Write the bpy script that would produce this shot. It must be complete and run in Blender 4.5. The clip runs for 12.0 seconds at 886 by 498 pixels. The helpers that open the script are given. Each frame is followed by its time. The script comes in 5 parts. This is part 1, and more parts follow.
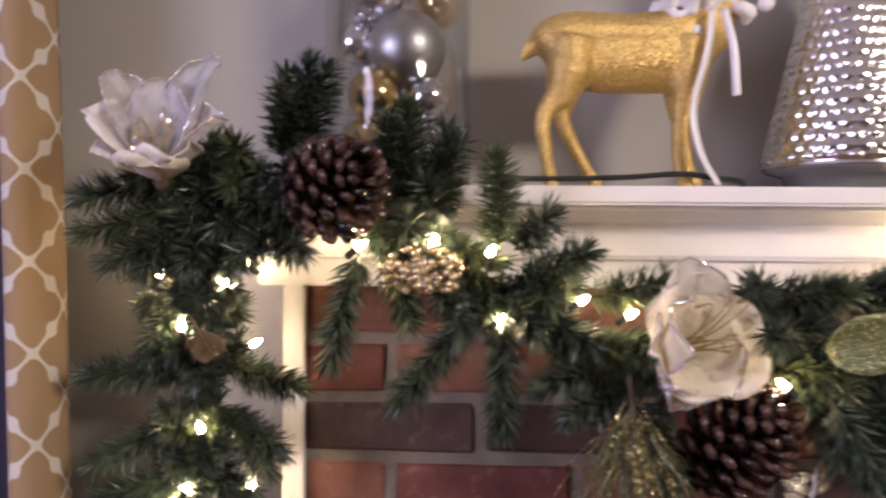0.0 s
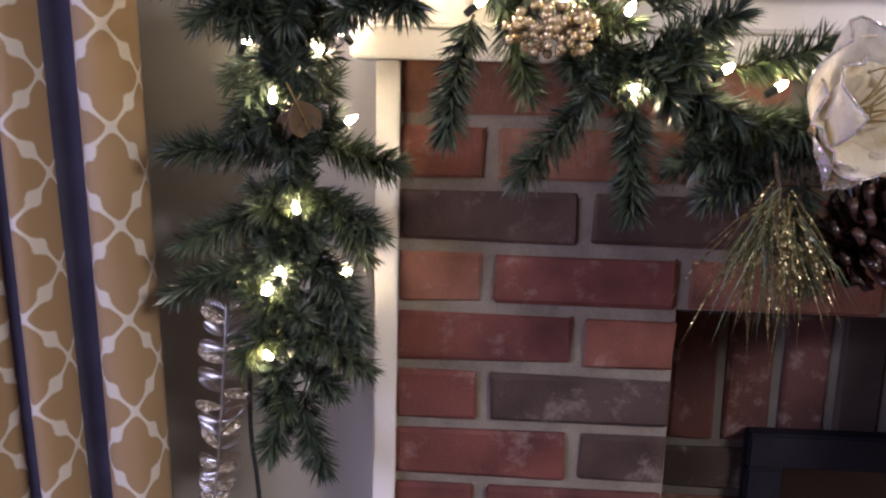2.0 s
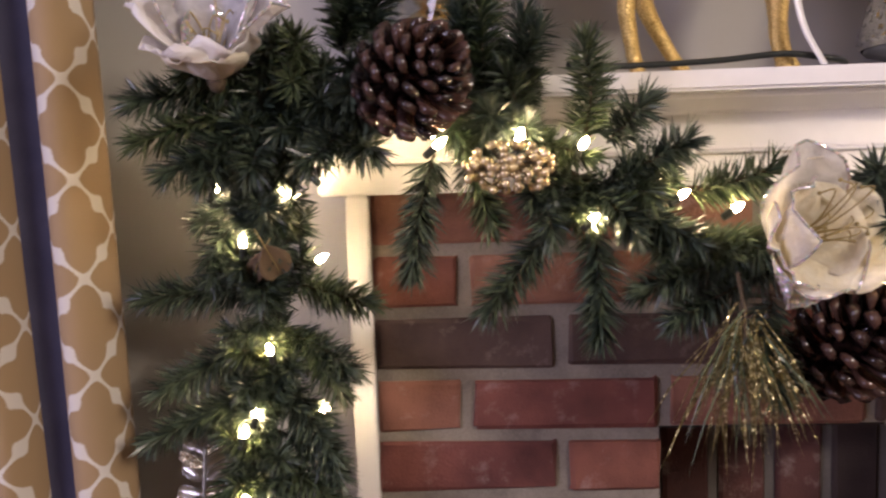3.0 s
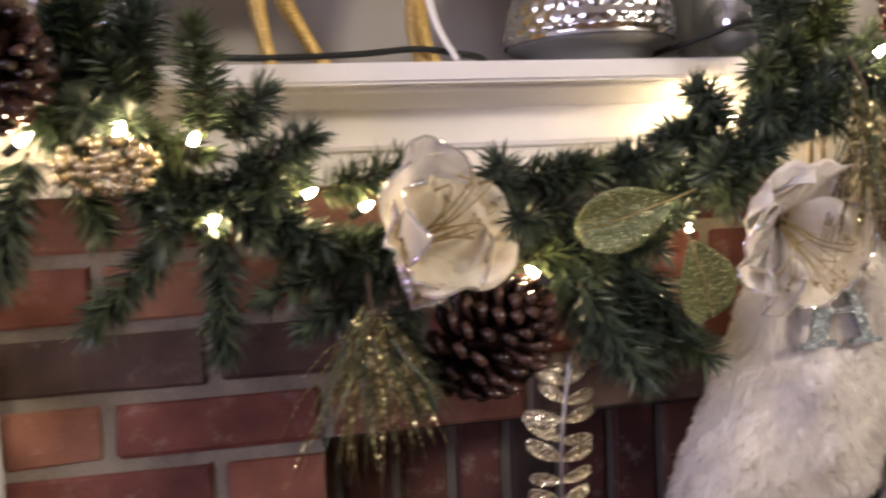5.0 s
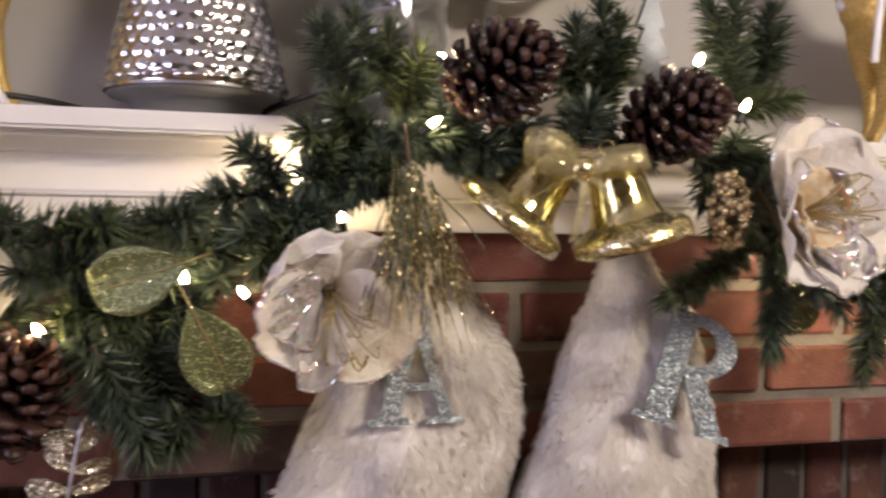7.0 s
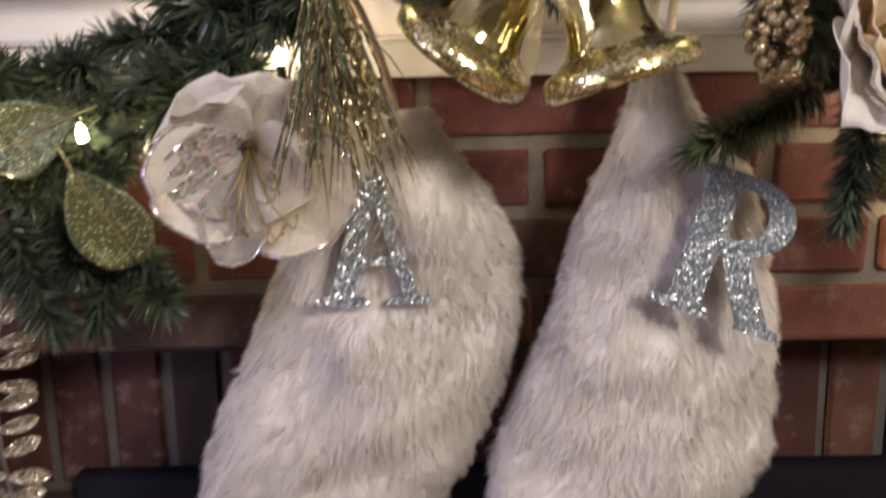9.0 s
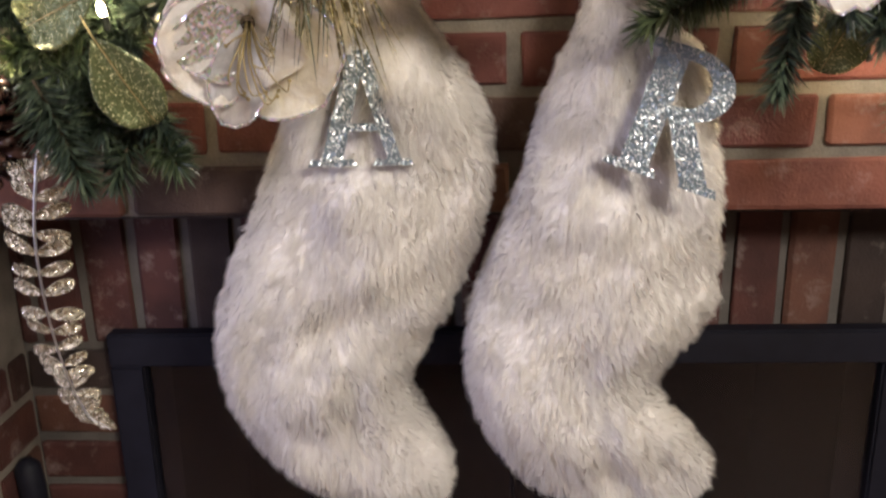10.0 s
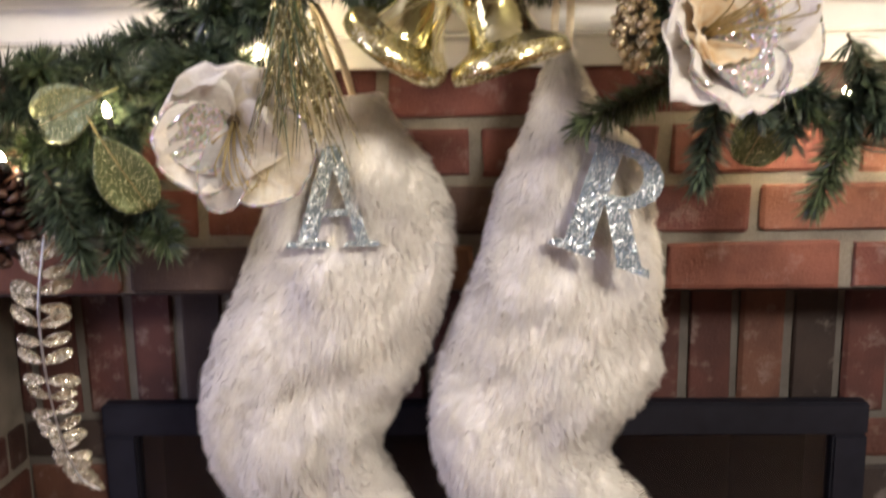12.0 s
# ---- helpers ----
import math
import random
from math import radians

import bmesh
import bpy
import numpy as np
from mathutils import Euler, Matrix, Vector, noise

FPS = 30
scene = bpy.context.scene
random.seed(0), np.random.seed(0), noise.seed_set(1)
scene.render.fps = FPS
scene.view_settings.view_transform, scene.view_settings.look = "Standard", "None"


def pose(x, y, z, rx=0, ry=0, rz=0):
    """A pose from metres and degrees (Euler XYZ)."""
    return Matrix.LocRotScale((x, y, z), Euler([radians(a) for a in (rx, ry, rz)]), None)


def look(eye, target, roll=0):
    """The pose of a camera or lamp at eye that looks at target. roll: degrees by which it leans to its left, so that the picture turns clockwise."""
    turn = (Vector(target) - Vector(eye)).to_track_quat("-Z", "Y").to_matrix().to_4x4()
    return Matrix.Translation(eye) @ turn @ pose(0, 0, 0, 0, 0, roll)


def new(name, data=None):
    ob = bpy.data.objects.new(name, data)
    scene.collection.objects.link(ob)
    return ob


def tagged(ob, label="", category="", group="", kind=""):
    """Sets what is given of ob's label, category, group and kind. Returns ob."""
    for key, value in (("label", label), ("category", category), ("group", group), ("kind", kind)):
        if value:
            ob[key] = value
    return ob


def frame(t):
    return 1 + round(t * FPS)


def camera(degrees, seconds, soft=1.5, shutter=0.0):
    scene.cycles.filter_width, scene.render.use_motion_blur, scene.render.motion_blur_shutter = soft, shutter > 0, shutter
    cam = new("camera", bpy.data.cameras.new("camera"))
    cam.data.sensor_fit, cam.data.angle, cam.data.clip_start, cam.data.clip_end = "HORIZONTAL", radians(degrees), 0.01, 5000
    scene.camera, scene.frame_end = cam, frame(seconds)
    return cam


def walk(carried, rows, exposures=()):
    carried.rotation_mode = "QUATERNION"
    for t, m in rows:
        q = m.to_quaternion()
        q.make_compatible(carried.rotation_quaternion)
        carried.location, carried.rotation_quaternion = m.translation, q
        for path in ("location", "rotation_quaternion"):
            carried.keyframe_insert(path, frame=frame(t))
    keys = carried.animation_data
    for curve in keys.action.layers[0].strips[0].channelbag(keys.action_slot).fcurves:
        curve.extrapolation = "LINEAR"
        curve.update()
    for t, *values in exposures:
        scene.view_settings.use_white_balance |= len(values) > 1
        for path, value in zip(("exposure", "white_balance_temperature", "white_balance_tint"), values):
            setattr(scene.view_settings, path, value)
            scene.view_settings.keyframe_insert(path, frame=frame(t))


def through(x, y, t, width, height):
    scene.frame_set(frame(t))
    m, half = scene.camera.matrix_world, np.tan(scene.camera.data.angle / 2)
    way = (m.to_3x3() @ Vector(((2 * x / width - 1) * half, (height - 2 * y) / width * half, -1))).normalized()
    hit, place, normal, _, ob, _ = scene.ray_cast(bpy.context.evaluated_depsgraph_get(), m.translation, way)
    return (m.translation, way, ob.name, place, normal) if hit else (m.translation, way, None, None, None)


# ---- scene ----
cam = camera(55.2, 12.0, soft=2.25, shutter=0.5)
PATH = [
    (0, (0.391, -0.962, 1.245), (0.311, 1.036, 1.238), 0.5),
    (0.3, (0.348, -0.937, 1.24), (0.242, 1.06, 1.221), 0.6),
    (0.5, (0.329, -0.924, 1.238), (0.265, 1.074, 1.164), 0.8),
    (1, (0.311, -0.902, 1.212), (0.272, 1.088, 1.017), 1.1),
    (1.5, (0.304, -0.898, 1.187), (0.267, 1.079, 0.888), 1.4),
    (2, (0.292, -0.899, 1.174), (0.19, 1.062, 0.797), 1.4),
    (2.5, (0.289, -0.901, 1.194), (0.187, 1.082, 0.954), 0.2),
    (2.7, (0.296, -0.9, 1.212), (0.18, 1.089, 1.041), -1.2),
    (4.3, (0.395, -0.879, 1.207), (0.567, 1.108, 1.061), -3.7),
    (4.5, (0.398, -0.869, 1.197), (0.695, 1.104, 1.062), -3.3),
    (5, (0.452, -0.856, 1.2), (0.866, 1.094, 1.039), -2.6),
    (5.5, (0.606, -0.867, 1.212), (0.96, 1.095, 1.057), 0.1),
    (6, (0.726, -0.886, 1.213), (1.048, 1.082, 1.069), 0.9),
    (6.5, (0.782, -0.902, 1.213), (1.206, 1.051, 1.131), 1.5),
    (7, (0.832, -0.904, 1.211), (1.312, 1.037, 1.147), 0.9),
    (7.2, (0.838, -0.895, 1.215), (1.395, 1.023, 1.114), 0.6),
    (8.8, (1.043, -0.776, 1.197), (1.134, 1.198, 0.888), -1.5),
    (9, (1.055, -0.791, 1.194), (1.049, 1.172, 0.81), -1.0),
    (9.5, (1.082, -0.852, 1.178), (1.007, 1.089, 0.703), -1.7),
    (10, (1.095, -0.891, 1.163), (1.031, 1.028, 0.603), -1.1),
    (10.5, (1.107, -0.922, 1.145), (1.039, 0.974, 0.513), -0.9),
    (11, (1.118, -0.939, 1.13), (1.031, 0.941, 0.454), -0.3),
    (11.5, (1.132, -0.962, 1.146), (1.04, 0.964, 0.614), -0.2),
    (12, (1.141, -0.974, 1.173), (1.064, 0.991, 0.811), -1.0),
]
walk(cam, [(t, look(eye, target, roll)) for t, eye, target, roll in PATH],
     [(0, 0.02, 6700, 13), (0.5, 0.16, 6600, 13), (1.0, 0.42, 6500, 14), (1.5, 0.42, 6250, 15), (2.0, -0.2, 6050, 11), (2.5, 0.03, 6750, 11), (2.7, 0.05, 6850, 11), (4.3, -0.1, 6950, 9), (5.5, -0.08, 6900, 6), (6.3, -0.08, 6900, 6), (7.2, -0.14, 6850, 7), (8.8, -0.24, 6500, 7), (9.5, -0.15, 6500, 4), (10.5, 0.22, 6350, 1), (11.0, 0.26, 6300, 1), (11.5, 0.27, 6450, 0), (12.0, 0.24, 6600, 1)])

# ---- light ----
world = bpy.data.worlds.new("room_world")
scene.world = world
world.use_nodes = True
world.node_tree.nodes["Background"].inputs["Color"].default_value = (0.75, 0.82, 1.0, 1)
world.node_tree.nodes["Background"].inputs["Strength"].default_value = 0.05


def area_lamp(name, eye, target, size, watts, colour):
    data = bpy.data.lights.new(name, "AREA")
    data.shape, data.size, data.energy, data.color = "DISK", size, watts, colour
    lamp = new(name, data)
    lamp.matrix_world = look(eye, target)
    return lamp


area_lamp("ceiling_lamp_light", (2.3, -2.25, 2.36), (1.45, -0.4, 0.5), 0.8, 128, (1.0, 0.872, 0.812))
area_lamp("window_light", (-1.62, -1.9, 1.5), (0.6, 0.0, 1.1), 1.3, 48, (0.72, 0.67, 1.0))


# ---- materials ----
def principled(name):
    m = bpy.data.materials.new(name)
    m.use_nodes = True
    return m, m.node_tree.nodes, m.node_tree.links, m.node_tree.nodes["Principled BSDF"]


def surface(name, dark, light, rough=0.6, metal=0.0, scale=30.0, fine=200.0, bump=0.15, spread=0.3, random_by="", detail=6.0, **more):
    """A two-scale material: broad blotches and fine grain between two colours, with relief."""
    m, n, l, b = principled(name)
    co = n.new("ShaderNodeTexCoord")
    broad, grain = n.new("ShaderNodeTexNoise"), n.new("ShaderNodeTexNoise")
    broad.inputs["Scale"].default_value, grain.inputs["Scale"].default_value = scale, fine
    broad.inputs["Detail"].default_value = detail
    l.new(co.outputs["Object"], broad.inputs["Vector"]), l.new(co.outputs["Object"], grain.inputs["Vector"])
    add = n.new("ShaderNodeMath")
    add.operation = "MULTIPLY_ADD"
    add.inputs[1].default_value = spread
    l.new(grain.outputs["Fac"], add.inputs[0]), l.new(broad.outputs["Fac"], add.inputs[2])
    fac = add.outputs[0]
    if random_by:
        source = n.new("ShaderNodeObjectInfo").outputs["Random"] if random_by == "object" else n.new("ShaderNodeNewGeometry").outputs["Random Per Island"]
        plus = n.new("ShaderNodeMath")
        plus.operation = "MULTIPLY_ADD"
        plus.inputs[1].default_value = 0.7
        shift = n.new("ShaderNodeMath")
        shift.operation = "SUBTRACT"
        shift.inputs[1].default_value = 0.35
        l.new(source, plus.inputs[0]), l.new(fac, plus.inputs[2]), l.new(plus.outputs[0], shift.inputs[0])
        fac = shift.outputs[0]
    ramp = n.new("ShaderNodeValToRGB")
    ramp.color_ramp.elements[0].position, ramp.color_ramp.elements[1].position = 0.35, 0.95
    ramp.color_ramp.elements[0].color, ramp.color_ramp.elements[1].color = (*dark, 1), (*light, 1)
    l.new(fac, ramp.inputs["Fac"]), l.new(ramp.outputs["Color"], b.inputs["Base Color"])
    b.inputs["Roughness"].default_value, b.inputs["Metallic"].default_value = rough, metal
    if bump:
        bp = n.new("ShaderNodeBump")
        bp.inputs["Strength"].default_value, bp.inputs["Distance"].default_value = bump, 0.002
        l.new(fac, bp.inputs["Height"]), l.new(bp.outputs["Normal"], b.inputs["Normal"])
    for key, value in more.items():
        b.inputs[key.replace("_", " ")].default_value = value
    return m


def glitter(name, base, flake, scale=1100.0, rough=0.22, metal=1.0, share=0.5, strength=0.9, hues=0.0):
    """Glitter: each grain tilts its own way, so single grains flash."""
    m, n, l, b = principled(name)
    co = n.new("ShaderNodeTexCoord")
    vor = n.new("ShaderNodeTexVoronoi")
    vor.inputs["Scale"].default_value = scale
    l.new(co.outputs["Object"], vor.inputs["Vector"])
    sub, mul, addn, norm = (n.new("ShaderNodeVectorMath") for _ in range(4))
    sub.operation, mul.operation, addn.operation, norm.operation = "SUBTRACT", "SCALE", "ADD", "NORMALIZE"
    sub.inputs[1].default_value = (0.5, 0.5, 0.5)
    mul.inputs["Scale"].default_value = strength * 2
    geo = n.new("ShaderNodeNewGeometry")
    l.new(vor.outputs["Color"], sub.inputs[0]), l.new(sub.outputs[0], mul.inputs[0])
    l.new(mul.outputs[0], addn.inputs[0]), l.new(geo.outputs["Normal"], addn.inputs[1])
    l.new(addn.outputs[0], norm.inputs[0]), l.new(norm.outputs[0], b.inputs["Normal"])
    sep, ramp = n.new("ShaderNodeSeparateColor"), n.new("ShaderNodeValToRGB")
    l.new(vor.outputs["Color"], sep.inputs[0]), l.new(sep.outputs[0], ramp.inputs["Fac"])
    ramp.color_ramp.elements[0].color, ramp.color_ramp.elements[1].color = (*base, 1), (*flake, 1)
    ramp.color_ramp.elements[0].position, ramp.color_ramp.elements[1].position = share, min(1.0, share + 0.3)
    tint = n.new("ShaderNodeMix")
    tint.data_type = "RGBA"
    tint.inputs["Factor"].default_value = hues
    l.new(ramp.outputs["Color"], tint.inputs[6]), l.new(vor.outputs["Color"], tint.inputs[7]), l.new(tint.outputs[2], b.inputs["Base Color"])
    b.inputs["Roughness"].default_value, b.inputs["Metallic"].default_value = rough, metal
    return m


def plain(name, colour, rough=0.5, metal=0.0, **more):
    return surface(name, tuple(c * 0.82 for c in colour), tuple(min(1, c * 1.12) for c in colour), rough, metal, 18, 260, 0.08, 0.3, **more)


def glow(name, colour, strength):
    m, n, l, b = principled(name)
    b.inputs["Emission Color"].default_value, b.inputs["Emission Strength"].default_value = (*colour, 1), strength
    b.inputs["Base Color"].default_value = (*colour, 1)
    return m


def curtain_cloth():
    """Mustard cloth with a woven white quatrefoil trellis."""
    m, n, l, b = principled("trellis_cloth")
    uv = n.new("ShaderNodeUVMap")
    sep = n.new("ShaderNodeSeparateXYZ")
    l.new(uv.outputs["UV"], sep.inputs[0])

    def wave(out, k):
        mul, cos = n.new("ShaderNodeMath"), n.new("ShaderNodeMath")
        mul.operation, cos.operation = "MULTIPLY", "COSINE"
        mul.inputs[1].default_value = k
        l.new(out, mul.inputs[0]), l.new(mul.outputs[0], cos.inputs[0])
        return cos.outputs[0]

    def plus(a, c, k):
        node = n.new("ShaderNodeMath")
        node.operation = "MULTIPLY_ADD"
        node.inputs[1].default_value = k
        l.new(c, node.inputs[0]), l.new(a, node.inputs[2])
        return node.outputs[0]

    ku, kv = 2 * math.pi / 0.084, 2 * math.pi / 0.098
    f = plus(wave(sep.outputs[0], ku), wave(sep.outputs[1], kv), 1.0)
    f = plus(f, wave(sep.outputs[0], 3 * ku), 0.30)
    f = plus(f, wave(sep.outputs[1], 3 * kv), 0.30)
    co = n.new("ShaderNodeTexCoord")
    fray, weave = n.new("ShaderNodeTexNoise"), n.new("ShaderNodeTexNoise")
    fray.inputs["Scale"].default_value, weave.inputs["Scale"].default_value = 420, 900
    l.new(co.outputs["Object"], fray.inputs["Vector"]), l.new(co.outputs["Object"], weave.inputs["Vector"])
    f = plus(f, fray.outputs["Fac"], 0.22)
    off, size, ramp = n.new("ShaderNodeMath"), n.new("ShaderNodeMath"), n.new("ShaderNodeValToRGB")
    off.operation, size.operation = "SUBTRACT", "ABSOLUTE"
    off.inputs[1].default_value = 0.11
    l.new(f, off.inputs[0]), l.new(off.outputs[0], size.inputs[0]), l.new(size.outputs[0], ramp.inputs["Fac"])
    e = ramp.color_ramp.elements
    e[0].position, e[1].position = 0.17, 0.27
    e[0].color, e[1].color = (0.56, 0.53, 0.48, 1), (0.30, 0.205, 0.11, 1)
    l.new(ramp.outputs["Color"], b.inputs["Base Color"])
    bump = n.new("ShaderNodeBump")
    bump.inputs["Strength"].default_value, bump.inputs["Distance"].default_value = 0.4, 0.001
    l.new(weave.outputs["Fac"], bump.inputs["Height"]), l.new(bump.outputs["Normal"], b.inputs["Normal"])
    b.inputs["Roughness"].default_value = 0.85
    return m


def brick_clay(name, darkened):
    """Fired clay: each brick its own red, orange or brown, with darker burnt blotches. The factor scales every brick
    colour; its low value paints shade.
    """
    m, n, l, b = principled(name)
    info, co = n.new("ShaderNodeObjectInfo"), n.new("ShaderNodeTexCoord")
    ramp = n.new("ShaderNodeValToRGB")
    cr = ramp.color_ramp
    cr.elements[0].color, cr.elements[1].color = (0.085 * darkened, 0.055 * darkened, 0.048 * darkened, 1), (0.29 * darkened, 0.10 * darkened, 0.065 * darkened, 1)
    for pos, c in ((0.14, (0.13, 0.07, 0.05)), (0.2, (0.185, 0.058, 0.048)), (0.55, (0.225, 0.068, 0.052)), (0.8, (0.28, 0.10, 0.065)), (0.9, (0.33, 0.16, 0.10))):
        cr.elements.new(pos).color = (*(q * darkened for q in c), 1)
    l.new(info.outputs["Random"], ramp.inputs["Fac"])
    blot, grain = n.new("ShaderNodeTexNoise"), n.new("ShaderNodeTexNoise")
    blot.inputs["Scale"].default_value, grain.inputs["Scale"].default_value = 14, 330
    blot.inputs["Detail"].default_value = 8
    shift = n.new("ShaderNodeVectorMath")
    shift.operation = "ADD"
    l.new(co.outputs["Object"], shift.inputs[0]), l.new(info.outputs["Random"], shift.inputs[1])
    for t in (blot, grain):
        l.new(shift.outputs[0], t.inputs["Vector"])
    dark = n.new("ShaderNodeMix")
    dark.data_type, dark.blend_type = "RGBA", "MULTIPLY"
    br = n.new("ShaderNodeValToRGB")
    br.color_ramp.elements[0].position, br.color_ramp.elements[1].position = 0.3, 0.62
    br.color_ramp.elements[0].color = (0.42, 0.34, 0.35, 1)
    dark.inputs["Factor"].default_value = 1.0
    l.new(blot.outputs["Fac"], br.inputs["Fac"])
    l.new(ramp.outputs["Color"], dark.inputs[6]), l.new(br.outputs["Color"], dark.inputs[7])
    smear, sr, lime = n.new("ShaderNodeTexNoise"), n.new("ShaderNodeValToRGB"), n.new("ShaderNodeMix")
    smear.inputs["Scale"].default_value, smear.inputs["Detail"].default_value, smear.inputs["Roughness"].default_value = 22, 9, 0.7
    sr.color_ramp.elements[0].position, sr.color_ramp.elements[1].position = 0.55, 0.78
    sr.color_ramp.elements[1].color = (0.5, 0.5, 0.5, 1)
    lime.data_type = "RGBA"
    lime.inputs[7].default_value = (0.40, 0.34, 0.31, 1)
    l.new(shift.outputs[0], smear.inputs["Vector"]), l.new(smear.outputs["Fac"], sr.inputs["Fac"]), l.new(sr.outputs["Color"], lime.inputs["Factor"])
    l.new(dark.outputs[2], lime.inputs[6]), l.new(lime.outputs[2], b.inputs["Base Color"])
    add, bump = n.new("ShaderNodeMath"), n.new("ShaderNodeBump")
    l.new(blot.outputs["Fac"], add.inputs[0]), l.new(grain.outputs["Fac"], add.inputs[1])
    bump.inputs["Strength"].default_value, bump.inputs["Distance"].default_value = 0.5, 0.0025
    l.new(add.outputs[0], bump.inputs["Height"]), l.new(bump.outputs["Normal"], b.inputs["Normal"])
    b.inputs["Roughness"].default_value = 0.78
    return m


def glass(name, colour, rough=0.02, gloss=0.0):
    """Thin clear glass or acrylic: light passes straight on, and the gloss rises at grazing angles."""
    m, n, l, b = principled(name)
    n.remove(b)
    out = [q for q in n if q.type == "OUTPUT_MATERIAL"][0]
    clear, shine, mix, fres, add = n.new("ShaderNodeBsdfTransparent"), n.new("ShaderNodeBsdfGlossy"), n.new("ShaderNodeMixShader"), n.new("ShaderNodeLayerWeight"), n.new("ShaderNodeMath")
    clear.inputs["Color"].default_value = (*colour, 1)
    shine.inputs["Roughness"].default_value = rough
    fres.inputs["Blend"].default_value = 0.18
    add.inputs[1].default_value = gloss + 0.03
    add.use_clamp = True
    l.new(fres.outputs["Facing"], add.inputs[0]), l.new(add.outputs[0], mix.inputs[0])
    l.new(clear.outputs[0], mix.inputs[1]), l.new(shine.outputs[0], mix.inputs[2]), l.new(mix.outputs[0], out.inputs[0])
    return m


CLAY = brick_clay("brick_clay", 0.70)
# darker copies of clay and mortar: the recess's shade is put into their colour
SHADED_CLAY = brick_clay("shaded_brick_clay", 0.34)
SHADED_MORTAR = surface("shaded_mortar", (0.06, 0.053, 0.047), (0.11, 0.098, 0.088), 0.92, 0, 25, 420, 0.6, 0.5)
MORTAR = surface("mortar", (0.105, 0.09, 0.072), (0.225, 0.197, 0.16), 0.92, 0, 25, 420, 0.6, 0.5)
WALL_PAINT = surface("greige_wall_paint", (0.36, 0.345, 0.31), (0.43, 0.41, 0.375), 0.75, 0, 3, 350, 0.12, 0.15)
WHITE_PAINT = surface("white_gloss_paint", (0.74, 0.72, 0.70), (0.84, 0.82, 0.79), 0.2, 0, 9, 120, 0.05, 0.2)
CEILING_PAINT = plain("ceiling_paint", (0.75, 0.74, 0.72), 0.8)
FLOOR_WOOD = surface("floor_wood", (0.16, 0.09, 0.05), (0.30, 0.18, 0.10), 0.4, 0, 12, 90, 0.1)
CLOTH = curtain_cloth()
NAVY = surface("navy_cloth", (0.035, 0.037, 0.075), (0.07, 0.072, 0.13), 0.85, 0, 20, 700, 0.3)
NEEDLE = surface("pine_needle", (0.020, 0.033, 0.025), (0.080, 0.106, 0.066), 0.34, 0, 6, 60, 0.0, 0.3, "island")
NEEDLE_LIGHT = surface("pine_needle_light", (0.024, 0.042, 0.020), (0.105, 0.130, 0.062), 0.34, 0, 6, 60, 0.0, 0.3, "island")
TWIG = surface("wire_twig", (0.05, 0.035, 0.02), (0.11, 0.075, 0.04), 0.8, 0, 60, 400, 0.3)
GOLD_NEEDLE = glitter("gold_glitter_needle", (0.24, 0.205, 0.09), (1.0, 0.9, 0.6), 420, 0.3, 0.85, 0.72)
CONE_SCALE = surface("pine_cone_scale", (0.010, 0.006, 0.006), (0.066, 0.033, 0.026), 0.17, 0, 40, 300, 0.3, 0.4, "object")


def petal_silk(name, dark, light, through, clear=0.0):
    """Creased silk: veins run along the petal, and some light passes through the cloth."""
    m, n, l, b = principled(name)
    out = [q for q in n if q.type == "OUTPUT_MATERIAL"][0]
    co, vein, crease, ramp = n.new("ShaderNodeTexCoord"), n.new("ShaderNodeTexNoise"), n.new("ShaderNodeTexNoise"), n.new("ShaderNodeValToRGB")
    vein.inputs["Scale"].default_value, vein.inputs["Detail"].default_value = 160, 5
    crease.inputs["Scale"].default_value, crease.inputs["Detail"].default_value, crease.inputs["Distortion"].default_value = 38, 6, 1.2
    l.new(co.outputs["Object"], vein.inputs["Vector"]), l.new(co.outputs["Object"], crease.inputs["Vector"])
    ramp.color_ramp.elements[0].position, ramp.color_ramp.elements[1].position = 0.35, 0.65
    ramp.color_ramp.elements[0].color, ramp.color_ramp.elements[1].color = (*dark, 1), (*light, 1)
    l.new(crease.outputs["Fac"], ramp.inputs["Fac"]), l.new(ramp.outputs["Color"], b.inputs["Base Color"])
    add, bump = n.new("ShaderNodeMath"), n.new("ShaderNodeBump")
    l.new(vein.outputs["Fac"], add.inputs[0]), l.new(crease.outputs["Fac"], add.inputs[1])
    bump.inputs["Strength"].default_value, bump.inputs["Distance"].default_value = 0.7, 0.003
    l.new(add.outputs[0], bump.inputs["Height"]), l.new(bump.outputs["Normal"], b.inputs["Normal"])
    b.inputs["Roughness"].default_value = 0.55
    back, mix = n.new("ShaderNodeBsdfTranslucent"), n.new("ShaderNodeMixShader")
    l.new(ramp.outputs["Color"], back.inputs["Color"]), l.new(bump.outputs["Normal"], back.inputs["Normal"])
    mix.inputs[0].default_value = through
    l.new(b.outputs[0], mix.inputs[1]), l.new(back.outputs[0], mix.inputs[2])
    sheer, film = n.new("ShaderNodeMixShader"), n.new("ShaderNodeBsdfTransparent")
    sheer.inputs[0].default_value = clear
    l.new(mix.outputs[0], sheer.inputs[1]), l.new(film.outputs[0], sheer.inputs[2]), l.new(sheer.outputs[0], out.inputs[0])
    return m


